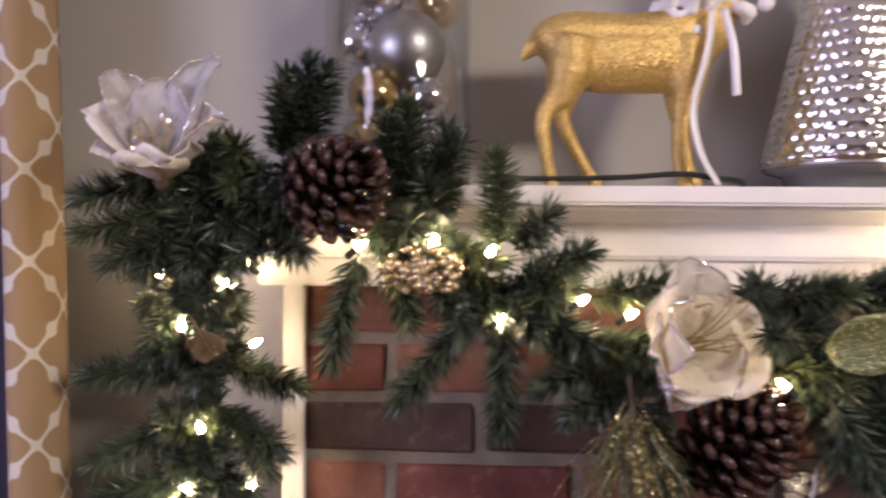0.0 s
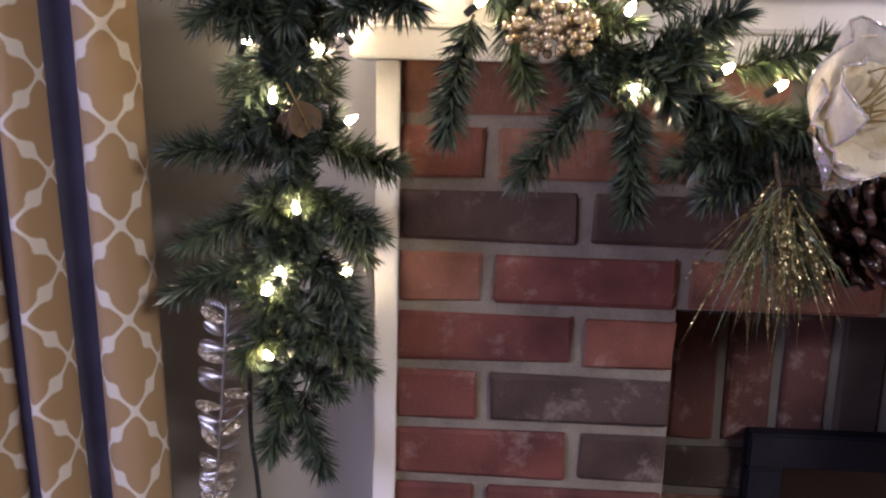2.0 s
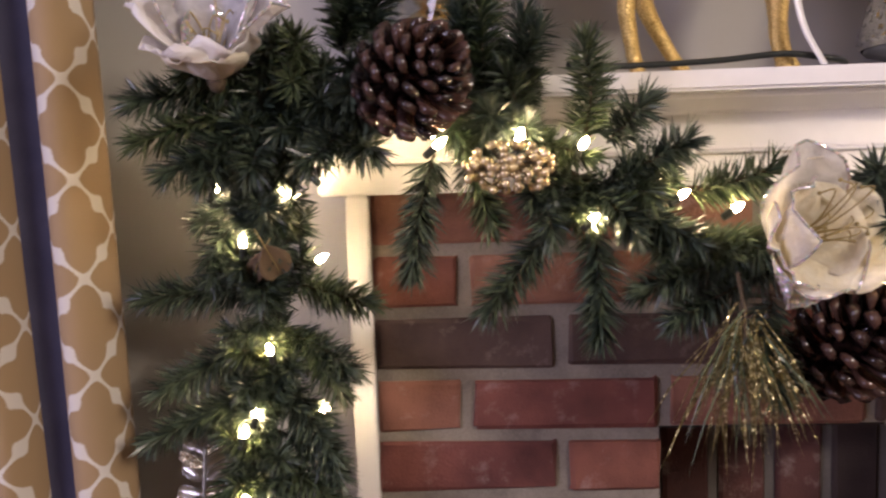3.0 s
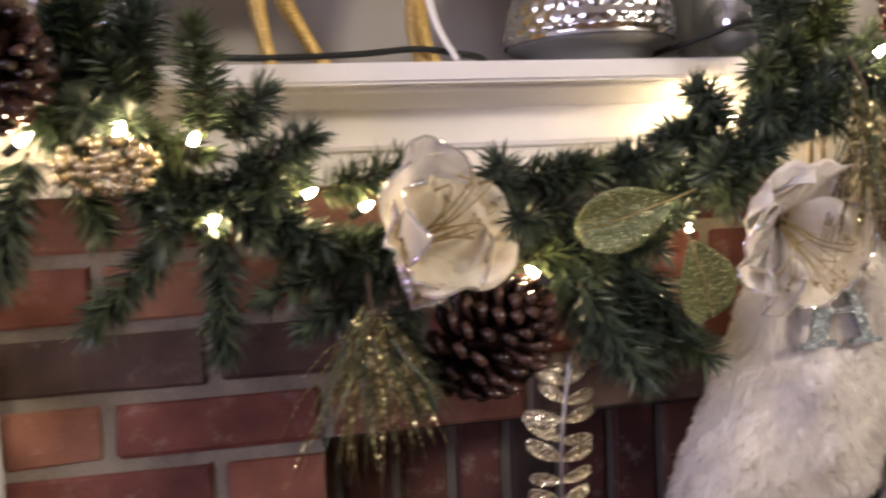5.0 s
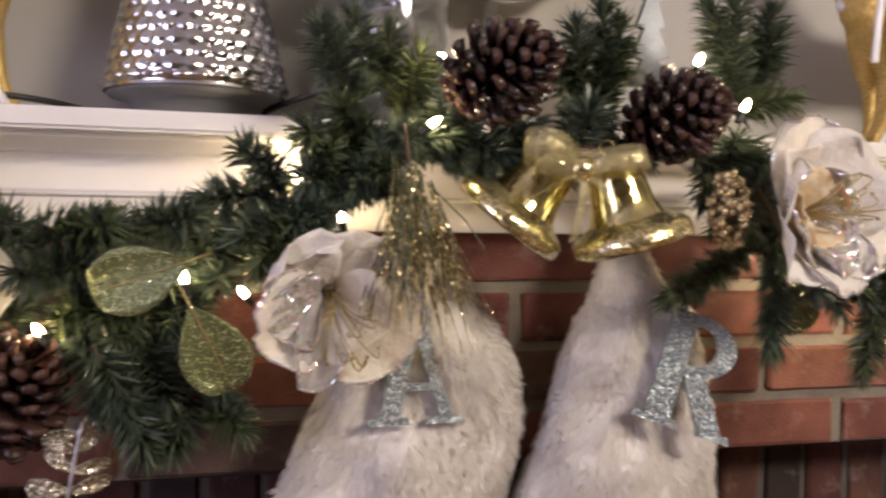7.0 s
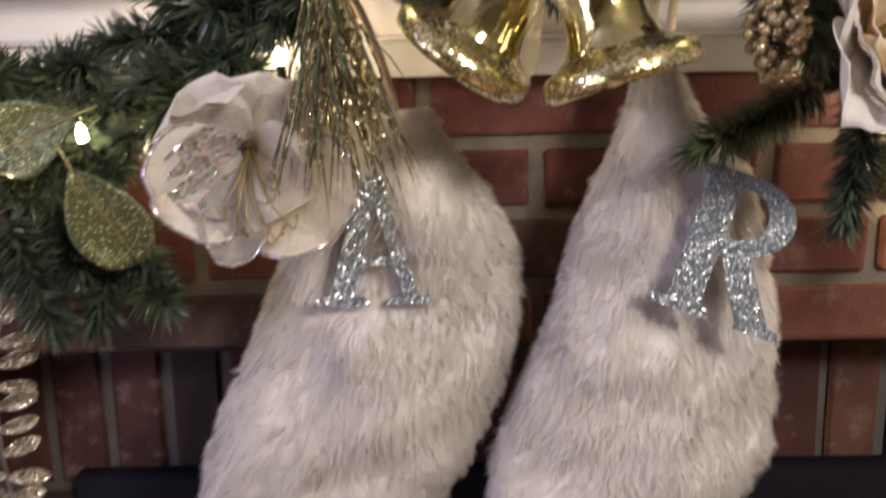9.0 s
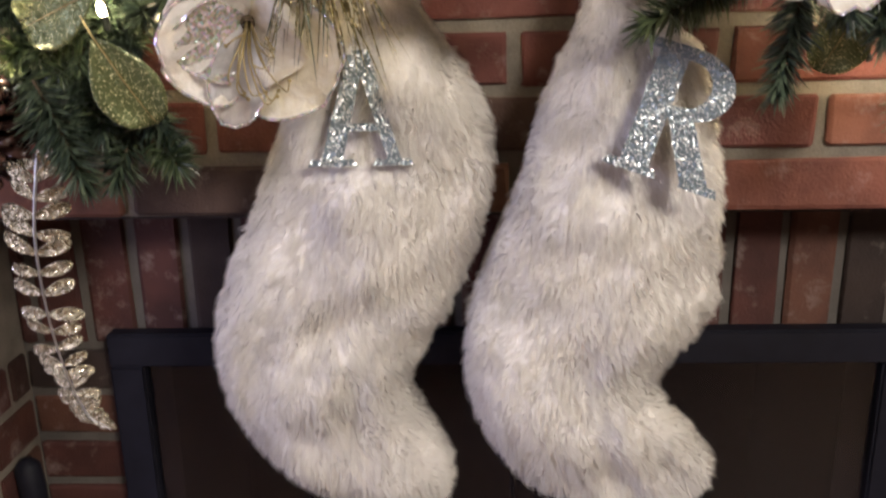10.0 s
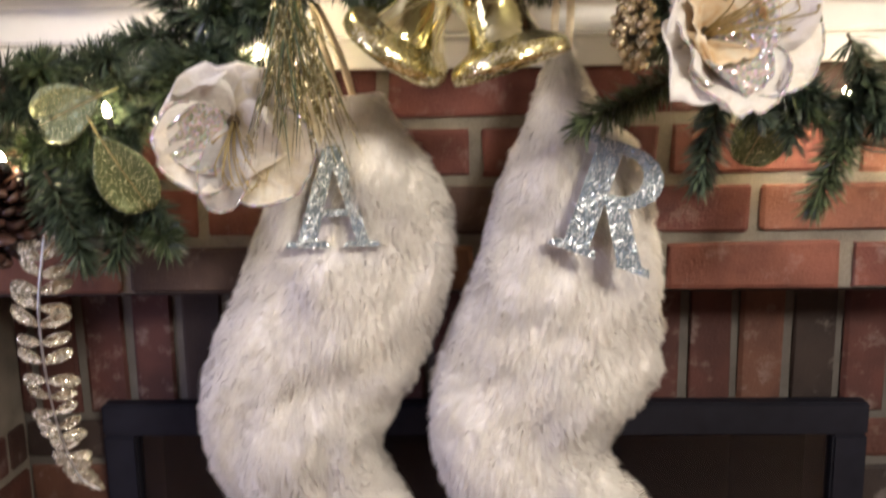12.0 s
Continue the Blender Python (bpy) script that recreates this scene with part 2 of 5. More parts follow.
PETAL = petal_silk("ivory_silk_petal", (0.86, 0.79, 0.62), (0.95, 0.91, 0.80), 0.42)
PETAL_WHITE = petal_silk("white_silk_petal", (0.84, 0.79, 0.73), (0.94, 0.92, 0.89), 0.35)
PETAL_AMBER = petal_silk("amber_throated_silk_petal", (0.78, 0.56, 0.30), (0.92, 0.84, 0.68), 0.3)
PETAL_SHEER = petal_silk("sheer_pale_petal", (0.62, 0.60, 0.60), (0.88, 0.87, 0.88), 0.45, 0.42)
PETAL_GLITTER = glitter("silver_glitter_petal", (0.72, 0.67, 0.60), (1.0, 0.98, 0.95), 480, 0.15, 0.5, 0.7, 0.6, 0.3)
STAMEN = surface("gold_stamen", (0.26, 0.20, 0.08), (0.48, 0.38, 0.18), 0.4, 0.4, 60, 300, 0.1)
LEAF_GLITTER = glitter("green_gold_glitter_leaf", (0.13, 0.155, 0.065), (0.95, 0.92, 0.52), 1000, 0.25, 0.4, 0.84, 0.35)
TAUPE = surface("taupe_velvet_leaf", (0.09, 0.062, 0.038), (0.18, 0.125, 0.078), 0.35, 0, 30, 400, 0.3)
BERRY = surface("champagne_berry", (0.30, 0.23, 0.12), (0.70, 0.58, 0.36), 0.25, 0.7, 60, 300, 0.05, 0.3, "object")
GOLD_FOIL = surface("polished_gold_bell", (0.42, 0.38, 0.12), (0.94, 0.85, 0.48), 0.1, 1.0, 26, 120, 0.55, 0.4)
BELL_RIM = glitter("gold_glitter_rim", (0.50, 0.42, 0.16), (1.0, 0.93, 0.62), 520, 0.2, 0.95, 0.4, 0.13)
ORGANZA = surface("gold_organza_ribbon", (0.40, 0.34, 0.13), (0.86, 0.78, 0.46), 0.2, 0.6, 60, 320, 1.0, 0.6, Alpha=0.28)
DEER_GOLD = glitter("gold_glitter", (0.46, 0.29, 0.075), (0.85, 0.63, 0.25), 1300, 0.4, 0.6, 0.4, 0.42)
SILVER_GLITTER = glitter("silver_glitter", (0.19, 0.235, 0.25), (1.0, 1.0, 1.0), 850, 0.28, 0.45, 0.72, 0.55)
MERCURY = surface("mercury_glass", (0.55, 0.55, 0.56), (0.86, 0.86, 0.86), 0.16, 1.0, 45, 400, 0.03)
SILVER = surface("polished_silver", (0.62, 0.62, 0.64), (0.86, 0.86, 0.88), 0.1, 1.0, 25, 300, 0.02)
DULL_SILVER = surface("tarnished_silver", (0.10, 0.11, 0.12), (0.24, 0.25, 0.26), 0.5, 1.0, 30, 400, 0.2)
SILVER_MATT = surface("satin_silver", (0.4, 0.4, 0.41), (0.62, 0.62, 0.62), 0.4, 1.0, 30, 500, 0.2)
GOLD_BALL = surface("gold_ornament", (0.72, 0.5, 0.2), (0.9, 0.7, 0.36), 0.16, 1.0, 30, 300, 0.03)
GREY_BASE = plain("grey_plastic", (0.16, 0.16, 0.15), 0.45)
RIBBON = plain("white_satin_ribbon", (0.82, 0.8, 0.82), 0.3)
CREAM = plain("cream_ribbon", (0.72, 0.62, 0.46), 0.45)
FLUFF = surface("white_plush", (0.72, 0.70, 0.72), (0.86, 0.85, 0.86), 0.9, 0, 60, 500, 0.6)


def fur_pile():
    """White pile: light scatters through the hairs."""
    m, n, l, b = principled("white_faux_fur")
    n.remove(b)
    out = [q for q in n if q.type == "OUTPUT_MATERIAL"][0]
    geo, ramp = n.new("ShaderNodeNewGeometry"), n.new("ShaderNodeValToRGB")
    ramp.color_ramp.elements[0].color, ramp.color_ramp.elements[1].color = (0.82, 0.785, 0.74, 1), (0.93, 0.91, 0.88, 1)
    l.new(geo.outputs["Random Per Island"], ramp.inputs["Fac"])
    front, back, mix = n.new("ShaderNodeBsdfDiffuse"), n.new("ShaderNodeBsdfTranslucent"), n.new("ShaderNodeMixShader")
    l.new(ramp.outputs["Color"], front.inputs["Color"]), l.new(ramp.outputs["Color"], back.inputs["Color"])
    mix.inputs[0].default_value = 0.5
    l.new(front.outputs[0], mix.inputs[1]), l.new(back.outputs[0], mix.inputs[2]), l.new(mix.outputs[0], out.inputs[0])
    return m


FUR = fur_pile()
FUR_BACKING = surface("white_fur_backing", (0.70, 0.67, 0.64), (0.84, 0.81, 0.78), 0.95, 0, 30, 260, 0.8)
CRYSTAL = glass("clear_acrylic", (0.92, 0.90, 0.86), 0.2, 0.08)
CRYSTAL_GLITTER = glitter("champagne_glitter", (0.30, 0.26, 0.18), (1.0, 0.95, 0.80), 700, 0.25, 0.75, 0.66, 0.5)
VASE_GLASS = glass("vase_glass", (0.97, 0.98, 0.98), 0.01)
BLACK_IRON = surface("black_iron", (0.005, 0.005, 0.009), (0.011, 0.011, 0.018), 0.6, 0.0, 40, 500, 0.3, Specular_IOR_Level=0.2)
DOOR_GLASS = glass("smoked_door_glass", (0.62, 0.61, 0.70), 0.3, -0.045)
CHAR = surface("charred_wood", (0.008, 0.008, 0.009), (0.045, 0.043, 0.046), 0.9, 0, 60, 300, 0.8, 0.5)
SOOT = surface("sooty_firebrick", (0.003, 0.003, 0.0045), (0.008, 0.008, 0.010), 0.95, 0, 20, 300, 0.6)
CORD = plain("black_green_cord", (0.012, 0.016, 0.013), 0.45)
BULB = glow("fairy_bulb", (1.0, 0.76, 0.48), 255)
LAMP_GLOW = glow("lamp_diffuser", (1.0, 0.93, 0.84), 3)
STEEL = surface("rusty_steel", (0.02, 0.014, 0.012), (0.05, 0.035, 0.03), 0.6, 0.4, 30, 400, 0.3)


# ---- builders ----
class Shape:
    """Vertices and faces gathered for one mesh."""

    def __init__(self):
        self.v, self.f = [], []

    def add(self, verts, faces):
        k = len(self.v)
        self.v.extend(tuple(p) for p in verts)
        self.f.extend(tuple(i + k for i in q) for q in faces)
        return self

    def box(self, x0, x1, y0, y1, z0, z1, c=0.0):
        """A box; c: chamfer on all its upright and level front edges."""
        if not c:
            v = [(x, y, z) for x in (x0, x1) for y in (y0, y1) for z in (z0, z1)]
            return self.add(v, [(0, 1, 3, 2), (4, 6, 7, 5), (0, 4, 5, 1), (2, 3, 7, 6), (0, 2, 6, 4), (1, 5, 7, 3)])
        bm = bmesh.new()
        bmesh.ops.create_cube(bm, size=1, matrix=Matrix.Translation(((x0 + x1) / 2, (y0 + y1) / 2, (z0 + z1) / 2)) @ Matrix.Diagonal((x1 - x0, y1 - y0, z1 - z0, 1)))
        bmesh.ops.bevel(bm, geom=bm.edges[:], offset=c, segments=2, affect="EDGES")
        bm.verts.index_update()
        self.add([v.co[:] for v in bm.verts], [[v.index for v in f.verts] for f in bm.faces])
        bm.free()
        return self

    def tube(self, points, radii, n=8, flat=1.0):
        """A round or oval tube along points, capped. flat: depth against width."""
        pts = [Vector(p) for p in points]
        rings, up = [], Vector((0, 0, 1))
        side = None
        for i, p in enumerate(pts):
            d = (pts[min(i + 1, len(pts) - 1)] - pts[max(i - 1, 0)]).normalized()
            if side is None:
                ref = up if abs(d.z) < 0.9 else Vector((0, 1, 0))
                side = d.cross(ref).normalized()
            else:
                side = (side - d * side.dot(d)).normalized()
            other = d.cross(side)
            r = radii[i] if hasattr(radii, "__len__") else radii
            rings.append([p + side * (r * math.cos(a)) + other * (r * flat * math.sin(a)) for a in (2 * math.pi * k / n for k in range(n))])
        v = [q for ring in rings for q in ring]
        f = [(i * n + k, i * n + (k + 1) % n, (i + 1) * n + (k + 1) % n, (i + 1) * n + k) for i in range(len(rings) - 1) for k in range(n)]
        f += [tuple(reversed(range(n))), tuple(range(len(v) - n, len(v)))]
        return self.add(v, f)

    def lathe(self, profile, n=32, m=Matrix.Identity(4)):
        """A turned shape from (radius, height) pairs round the z axis of m."""
        v = [m @ Vector((r * math.cos(2 * math.pi * k / n), r * math.sin(2 * math.pi * k / n), z)) for r, z in profile for k in range(n)]
        f = [(i * n + k, i * n + (k + 1) % n, (i + 1) * n + (k + 1) % n, (i + 1) * n + k) for i in range(len(profile) - 1) for k in range(n)]
        return self.add(v, f)

    def ball(self, centre, r, n=12, squash=(1, 1, 1)):
        prof = [(math.sin(math.pi * i / n), -math.cos(math.pi * i / n)) for i in range(n + 1)]
        m = Matrix.Translation(centre) @ Matrix.Diagonal((r * squash[0], r * squash[1], r * squash[2], 1))
        return self.lathe([(max(a, 1e-4), b) for a, b in prof], n * 2, m)

    def mesh(self, name, mat, smooth=False):
        me = bpy.data.meshes.new(name)
        me.from_pydata(self.v, [], self.f)
        me.materials.append(mat)
        if smooth:
            me.polygons.foreach_set("use_smooth", [True] * len(me.polygons))
        me.update()
        return me


def thing(name, at, label, category, group="", kind="", turn=(0, 0, 0)):
    """A thing's Empty at its base."""
    ob = new(name)
    ob.matrix_world = pose(*at, *turn)
    ob.empty_display_size = 0.02
    return tagged(ob, label, category, group, kind)


def part(name, shape, mat, parent, label="", smooth=False, local=False):
    """One mesh under a thing or a part. local: its vertices are in the parent's own frame, not the world's."""
    me = shape if isinstance(shape, bpy.types.Mesh) else shape.mesh(name, mat, smooth)
    ob = new(name, me)
    if parent is not None:
        top = parent
        shift = Matrix.Identity(4)
        while top is not None:
            shift = top.matrix_basis @ shift if top.parent is None else top.matrix_parent_inverse @ top.matrix_basis @ shift
            top = top.parent
        ob.parent = parent
        if not local:
            ob.matrix_parent_inverse = shift.inverted()
    if label:
        tagged(ob, label)
    return ob


def single(name, shape, mat, label, category, group="", kind="", smooth=False):
    return tagged(part(name, shape, mat, None, "", smooth), label, category, group, kind)


def spline(points, steps):
    """A smooth line through points, as Catmull and Rom draw it."""
    p = [np.array(q, float) for q in points]
    p = [2 * p[0] - p[1]] + p + [2 * p[-1] - p[-2]]
    out = []
    for i in range(1, len(p) - 2):
        for k in range(steps):
            t = k / steps
            out.append(0.5 * (2 * p[i] + (p[i + 1] - p[i - 1]) * t + (2 * p[i - 1] - 5 * p[i] + 4 * p[i + 1] - p[i + 2]) * t * t
                              + (3 * p[i] - p[i - 1] - 3 * p[i + 1] + p[i + 2]) * t ** 3))
    return out + [p[-2]]


# ---- large structure ----
BX0, BX1 = 0.197, 2.103          # brick surround, left and right
OX0, OX1 = 0.500, 1.800          # opening in it
TOP, COURSE, JOINT = 1.20, 0.0677, 0.0140
RECESS = 0.135                   # depth of the inner brick face
WALL_Y = 0.08
single("floor", Shape().box(-1.9, 4.2, -4.2, 0.6, -0.05, 0.0), FLOOR_WOOD, "brown wooden floor of the living room", "floor", kind="structure")
single("ceiling", Shape().box(-1.9, 4.2, -4.2, 0.6, 2.44, 2.5), CEILING_PAINT, "white painted ceiling", "ceiling", kind="structure")
wall = Shape()
wall.box(-1.9, BX0 + 0.01, WALL_Y, 0.2, 0, 2.44).box(BX1 - 0.01, 4.2, WALL_Y, 0.2, 0, 2.44).box(BX0 + 0.01, BX1 - 0.01, WALL_Y, 0.2, TOP, 2.44)
single("wall_north", wall, WALL_PAINT, "greige painted wall behind the fireplace mantel", "wall", kind="structure")
single("wall_south", Shape().box(-1.9, 4.2, -4.2, -4.1, 0, 2.44), WALL_PAINT, "greige painted wall of the room", "wall", kind="structure")
single("wall_east", Shape().box(4.1, 4.2, -4.1, 0.08, 0, 2.44), WALL_PAINT, "greige painted side wall of the room", "wall", kind="structure")
west = Shape()
west.box(-1.9, -1.8, -4.1, -2.6, 0, 2.44).box(-1.9, -1.8, -1.2, 0.08, 0, 2.44).box(-1.9, -1.8, -2.6, -1.2, 0, 0.9).box(-1.9, -1.8, -2.6, -1.2, 2.1, 2.44)
single("wall_west", west, WALL_PAINT, "greige painted wall with a window opening", "wall", kind="structure")
single("hearth", Shape().box(BX0 - 0.05, BX1 + 0.05, -0.42, 0.02, 0.0, 0.06, 0.006), SOOT, "dark stone hearth slab before the fireplace", "hearth", kind="structure")

# mortar body of the surround, with the opening through it
core = Shape()
core.box(BX0, OX0, 0.006, 0.20, 0.0, TOP).box(OX1, BX1, 0.006, 0.20, 0.0, TOP).box(OX0, OX1, 0.006, 0.20, TOP - 4 * COURSE + JOINT - 0.001, TOP)
SURROUND = single("wall_chimney_breast", core, MORTAR, "red brick fireplace surround with pale grey mortar joints", "brick wall", kind="structure")
inner = Shape()
SX0, SX1, SZ = 0.626, 1.660, 0.761
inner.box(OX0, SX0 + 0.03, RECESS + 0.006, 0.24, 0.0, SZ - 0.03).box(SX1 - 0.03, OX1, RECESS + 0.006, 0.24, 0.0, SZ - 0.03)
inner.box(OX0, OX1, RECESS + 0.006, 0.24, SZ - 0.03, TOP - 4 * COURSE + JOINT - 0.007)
INNER = single("wall_firebox_face", inner, SHADED_MORTAR, "recessed red brick face round the firebox, shade painted in", "brick wall", kind="structure")
firebox = Shape()
firebox.box(SX0, SX1, 0.62, 0.66, 0, 0.8).box(SX0 - 0.03, SX0 + 0.02, 0.24, 0.62, 0, 0.8).box(SX1 - 0.02, SX1 + 0.03, 0.24, 0.62, 0, 0.8)
firebox.box(SX0, SX1, 0.24, 0.62, 0.8, 0.84).box(SX0, SX1, 0.14, 0.62, 0.0, 0.05)
single("firebox", firebox, SOOT, "sooty black firebox behind the fireplace doors", "firebox", kind="structure")
single("lintel", Shape().box(OX0 - 0.004, OX1 + 0.004, 0.016, RECESS + 0.004, TOP - 4 * COURSE + JOINT - 0.0065, TOP - 4 * COURSE + JOINT - 0.0012), STEEL,
       "thin dark steel lintel under the bricks", "lintel", kind="structure")

# ---- mantel ----
MX0, MX1 = 0.148, 2.152
mantel = thing("mantel", (1.15, 0.0, 1.20), "white glossy painted wooden fireplace mantel with stepped moulding", "mantel")


def moulding(name, profile, end):
    """A moulding along the mantel's front with mitred returns on both ends: (outward, height) pairs, end: how far it stands out at the ends."""
    v, f = [], []
    n = len(profile)
    for corner in range(4):
        for out, z in profile:
            x = (MX0 - out * end, MX0 - out * end, MX1 + out * end, MX1 + out * end)[corner]
            y = (WALL_Y, -0.03 - out, -0.03 - out, WALL_Y)[corner]
            v.append((x, y, z))
    for c in range(3):
        for i in range(n - 1):
            f.append((c * n + i, (c + 1) * n + i, (c + 1) * n + i + 1, c * n + i + 1))
    return Shape().add(v, f)


part("frieze", Shape().box(MX0 + 0.004, MX1 - 0.004, -0.027, WALL_Y, 1.2325, 1.2880), WHITE_PAINT, mantel)
part("lower_band", Shape().box(MX0, MX1, -0.031, WALL_Y, 1.20, 1.2305, 0.0025), WHITE_PAINT, mantel)
part("bead", moulding("bead", [(-0.004, 1.2306), (0.0025, 1.2306), (0.0045, 1.2318), (0.0045, 1.2332), (0.0025, 1.2346), (-0.001, 1.2352), (-0.002, 1.2366), (-0.0035, 1.2372)], 0.9), WHITE_PAINT, mantel, smooth=True)
part("crown_moulding", moulding("crown_moulding", [(-0.004, 1.2710), (0.001, 1.2714), (0.002, 1.2735), (0.008, 1.2760), (0.018, 1.2800), (0.029, 1.2835), (0.037, 1.2858), (0.0385, 1.2884)], 0.9),
     WHITE_PAINT, mantel, smooth=True)
part("shelf", Shape().box(MX0 - 0.045, MX1 + 0.045, -0.094, WALL_Y, 1.2885, 1.308, 0.003), WHITE_PAINT, mantel)
for x0 in (0.172, BX1):
    single("trim", Shape().box(x0, x0 + 0.025, -0.010, WALL_Y, 0.0, 1.1995, 0.002), WHITE_PAINT, "narrow white painted trim beside the bricks", "trim", kind="structure")

# ---- fireplace doors and tools ----
doors = thing("fireplace_doors", (1.15, 0.12, 0.05), "black metal fireplace door frame with smoked glass", "fireplace doors")
fr = Shape()
fr.box(SX0, SX1, 0.108, 0.134, SZ - 0.045, SZ, 0.003)
part("top_rail", fr, BLACK_IRON, doors)
for x0 in (SX0, SX1 - 0.045):
    part("side_rail", Shape().box(x0, x0 + 0.045, 0.108, 0.134, 0.05, SZ - 0.0455, 0.003), BLACK_IRON, doors)
part("bottom_rail", Shape().box(SX0 + 0.0455, SX1 - 0.0455, 0.108, 0.134, 0.05, 0.10, 0.003), BLACK_IRON, doors)
for x0, x1 in ((SX0 + 0.047, 1.147), (1.151, SX1 - 0.047)):
    part("glass_panel", Shape().box(x0, x1, 0.120, 0.126, 0.102, SZ - 0.047), DOOR_GLASS, doors, "dark smoked glass panel")
grille = thing("fire_grate", (1.00, 0.25, 0.05), "black iron fire grate with upright bars behind the glass", "fire grate")
GX0, GX1, GTOP, BED = 0.927, 1.362, 0.399, 0.309
part("rail", Shape().box(GX0, GX1, 0.252, 0.264, BED - 0.035, BED - 0.020, 0.002), STEEL, grille)
for i in range(14):
    x = GX0 + (GX1 - GX0) * i / 13
    part("bar", Shape().tube([(x, 0.258, 0.05), (x, 0.258, GTOP - 0.03), (x + 0.003 * math.sin(i * 1.7), 0.258, GTOP)], [0.009, 0.009, 0.006], 8), STEEL, grille)
logs = thing("charred_log", (1.00, 0.22, BED - 0.06), "heap of charred wood in front of the fire grate", "firewood")
lump = random.Random(8)
for i in range(46):
    t = lump.random()
    h = 0.055 * math.sin(math.pi * (0.15 + 0.7 * t))
    p = Vector((GX0 + 0.05 + (GX1 - GX0 - 0.08) * t, 0.215 + lump.uniform(-.03, .02), BED - 0.06 + h * lump.random()))
    way = Vector((lump.uniform(-1, 1), lump.uniform(-.5, .5), lump.uniform(-.3, .5))).normalized() * lump.uniform(0.014, 0.04)
    part("chunk", Shape().tube([p - way, p - way * .4 + Vector((0, 0, .003)), p + way * .5, p + way], [0.006, lump.uniform(.010, .016), lump.uniform(.009, .015), 0.005], 6, 0.8), CHAR, logs)
part("log", Shape().tube(spline([(GX0 + 0.03, 0.225, BED - 0.075), (0.5 * (GX0 + GX1), 0.22, BED - 0.065), (GX1 - 0.02, 0.225, BED - 0.078)], 5), [0.03, 0.034, 0.036, 0.037, 0.038, 0.038, 0.037, 0.036, 0.035, 0.033, 0.028], 12), CHAR, logs, "burnt log", True)
part("ash_bed", Shape().box(GX0 - 0.02, GX1 + 0.02, 0.17, 0.25, 0.05, BED - 0.10, 0.01), CHAR, logs, "bed of ash and charcoal")
poker = thing("fire_poker", (0.535, 0.06, 0.06), "black iron fireplace tool with a thick handle", "fire tool")
part("rod", Shape().tube([(0.548, 0.055, 0.061), (0.534, 0.057, 0.488)], 0.005, 8), BLACK_IRON, poker)
part("handle", Shape().tube([(0.5335, 0.057, 0.484), (0.533, 0.057, 0.490), (0.530, 0.057, 0.530), (0.527, 0.058, 0.575), (0.525, 0.058, 0.602), (0.524, 0.058, 0.612)],
                            [0.008, 0.013, 0.0145, 0.017, 0.016, 0.008], 12), BLACK_IRON, poker, smooth=True)

# ---- curtain ----
def curtain():
    """Deep round pleats of the cloth before a navy sheet that shows in the valleys."""
    ob = thing("curtain", (-0.45, -0.05, 0.02), "mustard curtain panel with white quatrefoil trellis and navy between the pleats", "curtain")
    folds = ((-0.070, 0.054), (-0.158, 0.038), (-0.216, 0.052), (-0.300, 0.06), (-0.392, 0.064), (-0.490, 0.07), (-0.600, 0.08))
    arc = 0.03
    for k, (right, width) in enumerate(folds):
        nu, nv = 22, 40
        v, f, uvs = [], [], []
        us = [0.0]
        shape = []
        for i in range(nu + 1):
            a = math.pi * (1.12 * i / nu - 0.06)
            shape.append((right - width / 2 + width / 2 * math.cos(a) * (1.05 if k else 1.0), -0.042 - 0.046 * math.sin(a)))
        for i in range(1, nu + 1):
            us.append(us[-1] + math.dist(shape[i], shape[i - 1]))
        for j in range(nv + 1):
            z = 0.02 + 2.2 * j / nv
            sway = 0.010 * math.sin(z * 1.9 + k) + -0.03 * (z - 1.05)
            for i in range(nu + 1):
                x, y = shape[i]
                v.append((x + sway, y + 0.004 * math.sin(z * 5 + i * 0.4 + k), z))
                uvs.append((arc + us[i], z))
        for j in range(nv):
            for i in range(nu):
                q = j * (nu + 1) + i
                f.append((q, q + 1, q + nu + 2, q + nu + 1))
        me = Shape().add(v, f).mesh("pleat", CLOTH, True)
        layer = me.uv_layers.new(name="UVMap")
        for loop in me.loops:
            layer.data[loop.index].uv = uvs[loop.vertex_index]
        me.update()
        pl = part("pleat", me, CLOTH, ob)
        thick = pl.modifiers.new("thick", "SOLIDIFY")
        thick.thickness = 0.0015
        arc += us[-1] + 0.02
    navy_sheet = Shape()
    v, f = [], []
    for j in range(21):
        z = 0.02 + 2.2 * j / 20
        for i in range(60):
            x = -0.10 - 0.66 * i / 59
            v.append((x + 0.010 * math.sin(z * 1.9 + i / 10) - 0.03 * (z - 1.05), -0.046 + 0.006 * math.sin(i * 0.55), z))
    for j in range(20):
        for i in range(59):
            q = j * 60 + i
            f.append((q, q + 1, q + 61, q + 60))
    ln = part("navy_sheet", navy_sheet.add(v, f), NAVY, ob, "navy blue sheet behind the curtain pleats", True)
    ln.modifiers.new("thick", "SOLIDIFY").thickness = 0.0015
    rod = thing("curtain_rod", (-0.8, -0.05, 2.25), "dark metal curtain rod above the curtain", "curtain rod")
    part("rod", Shape().tube([(-1.7, -0.05, 2.245), (-0.06, -0.05, 2.245)], 0.012, 12), BLACK_IRON, rod, smooth=True)
    part("finial", Shape().ball((-0.04, -0.05, 2.245), 0.025), BLACK_IRON, rod, smooth=True)


curtain()

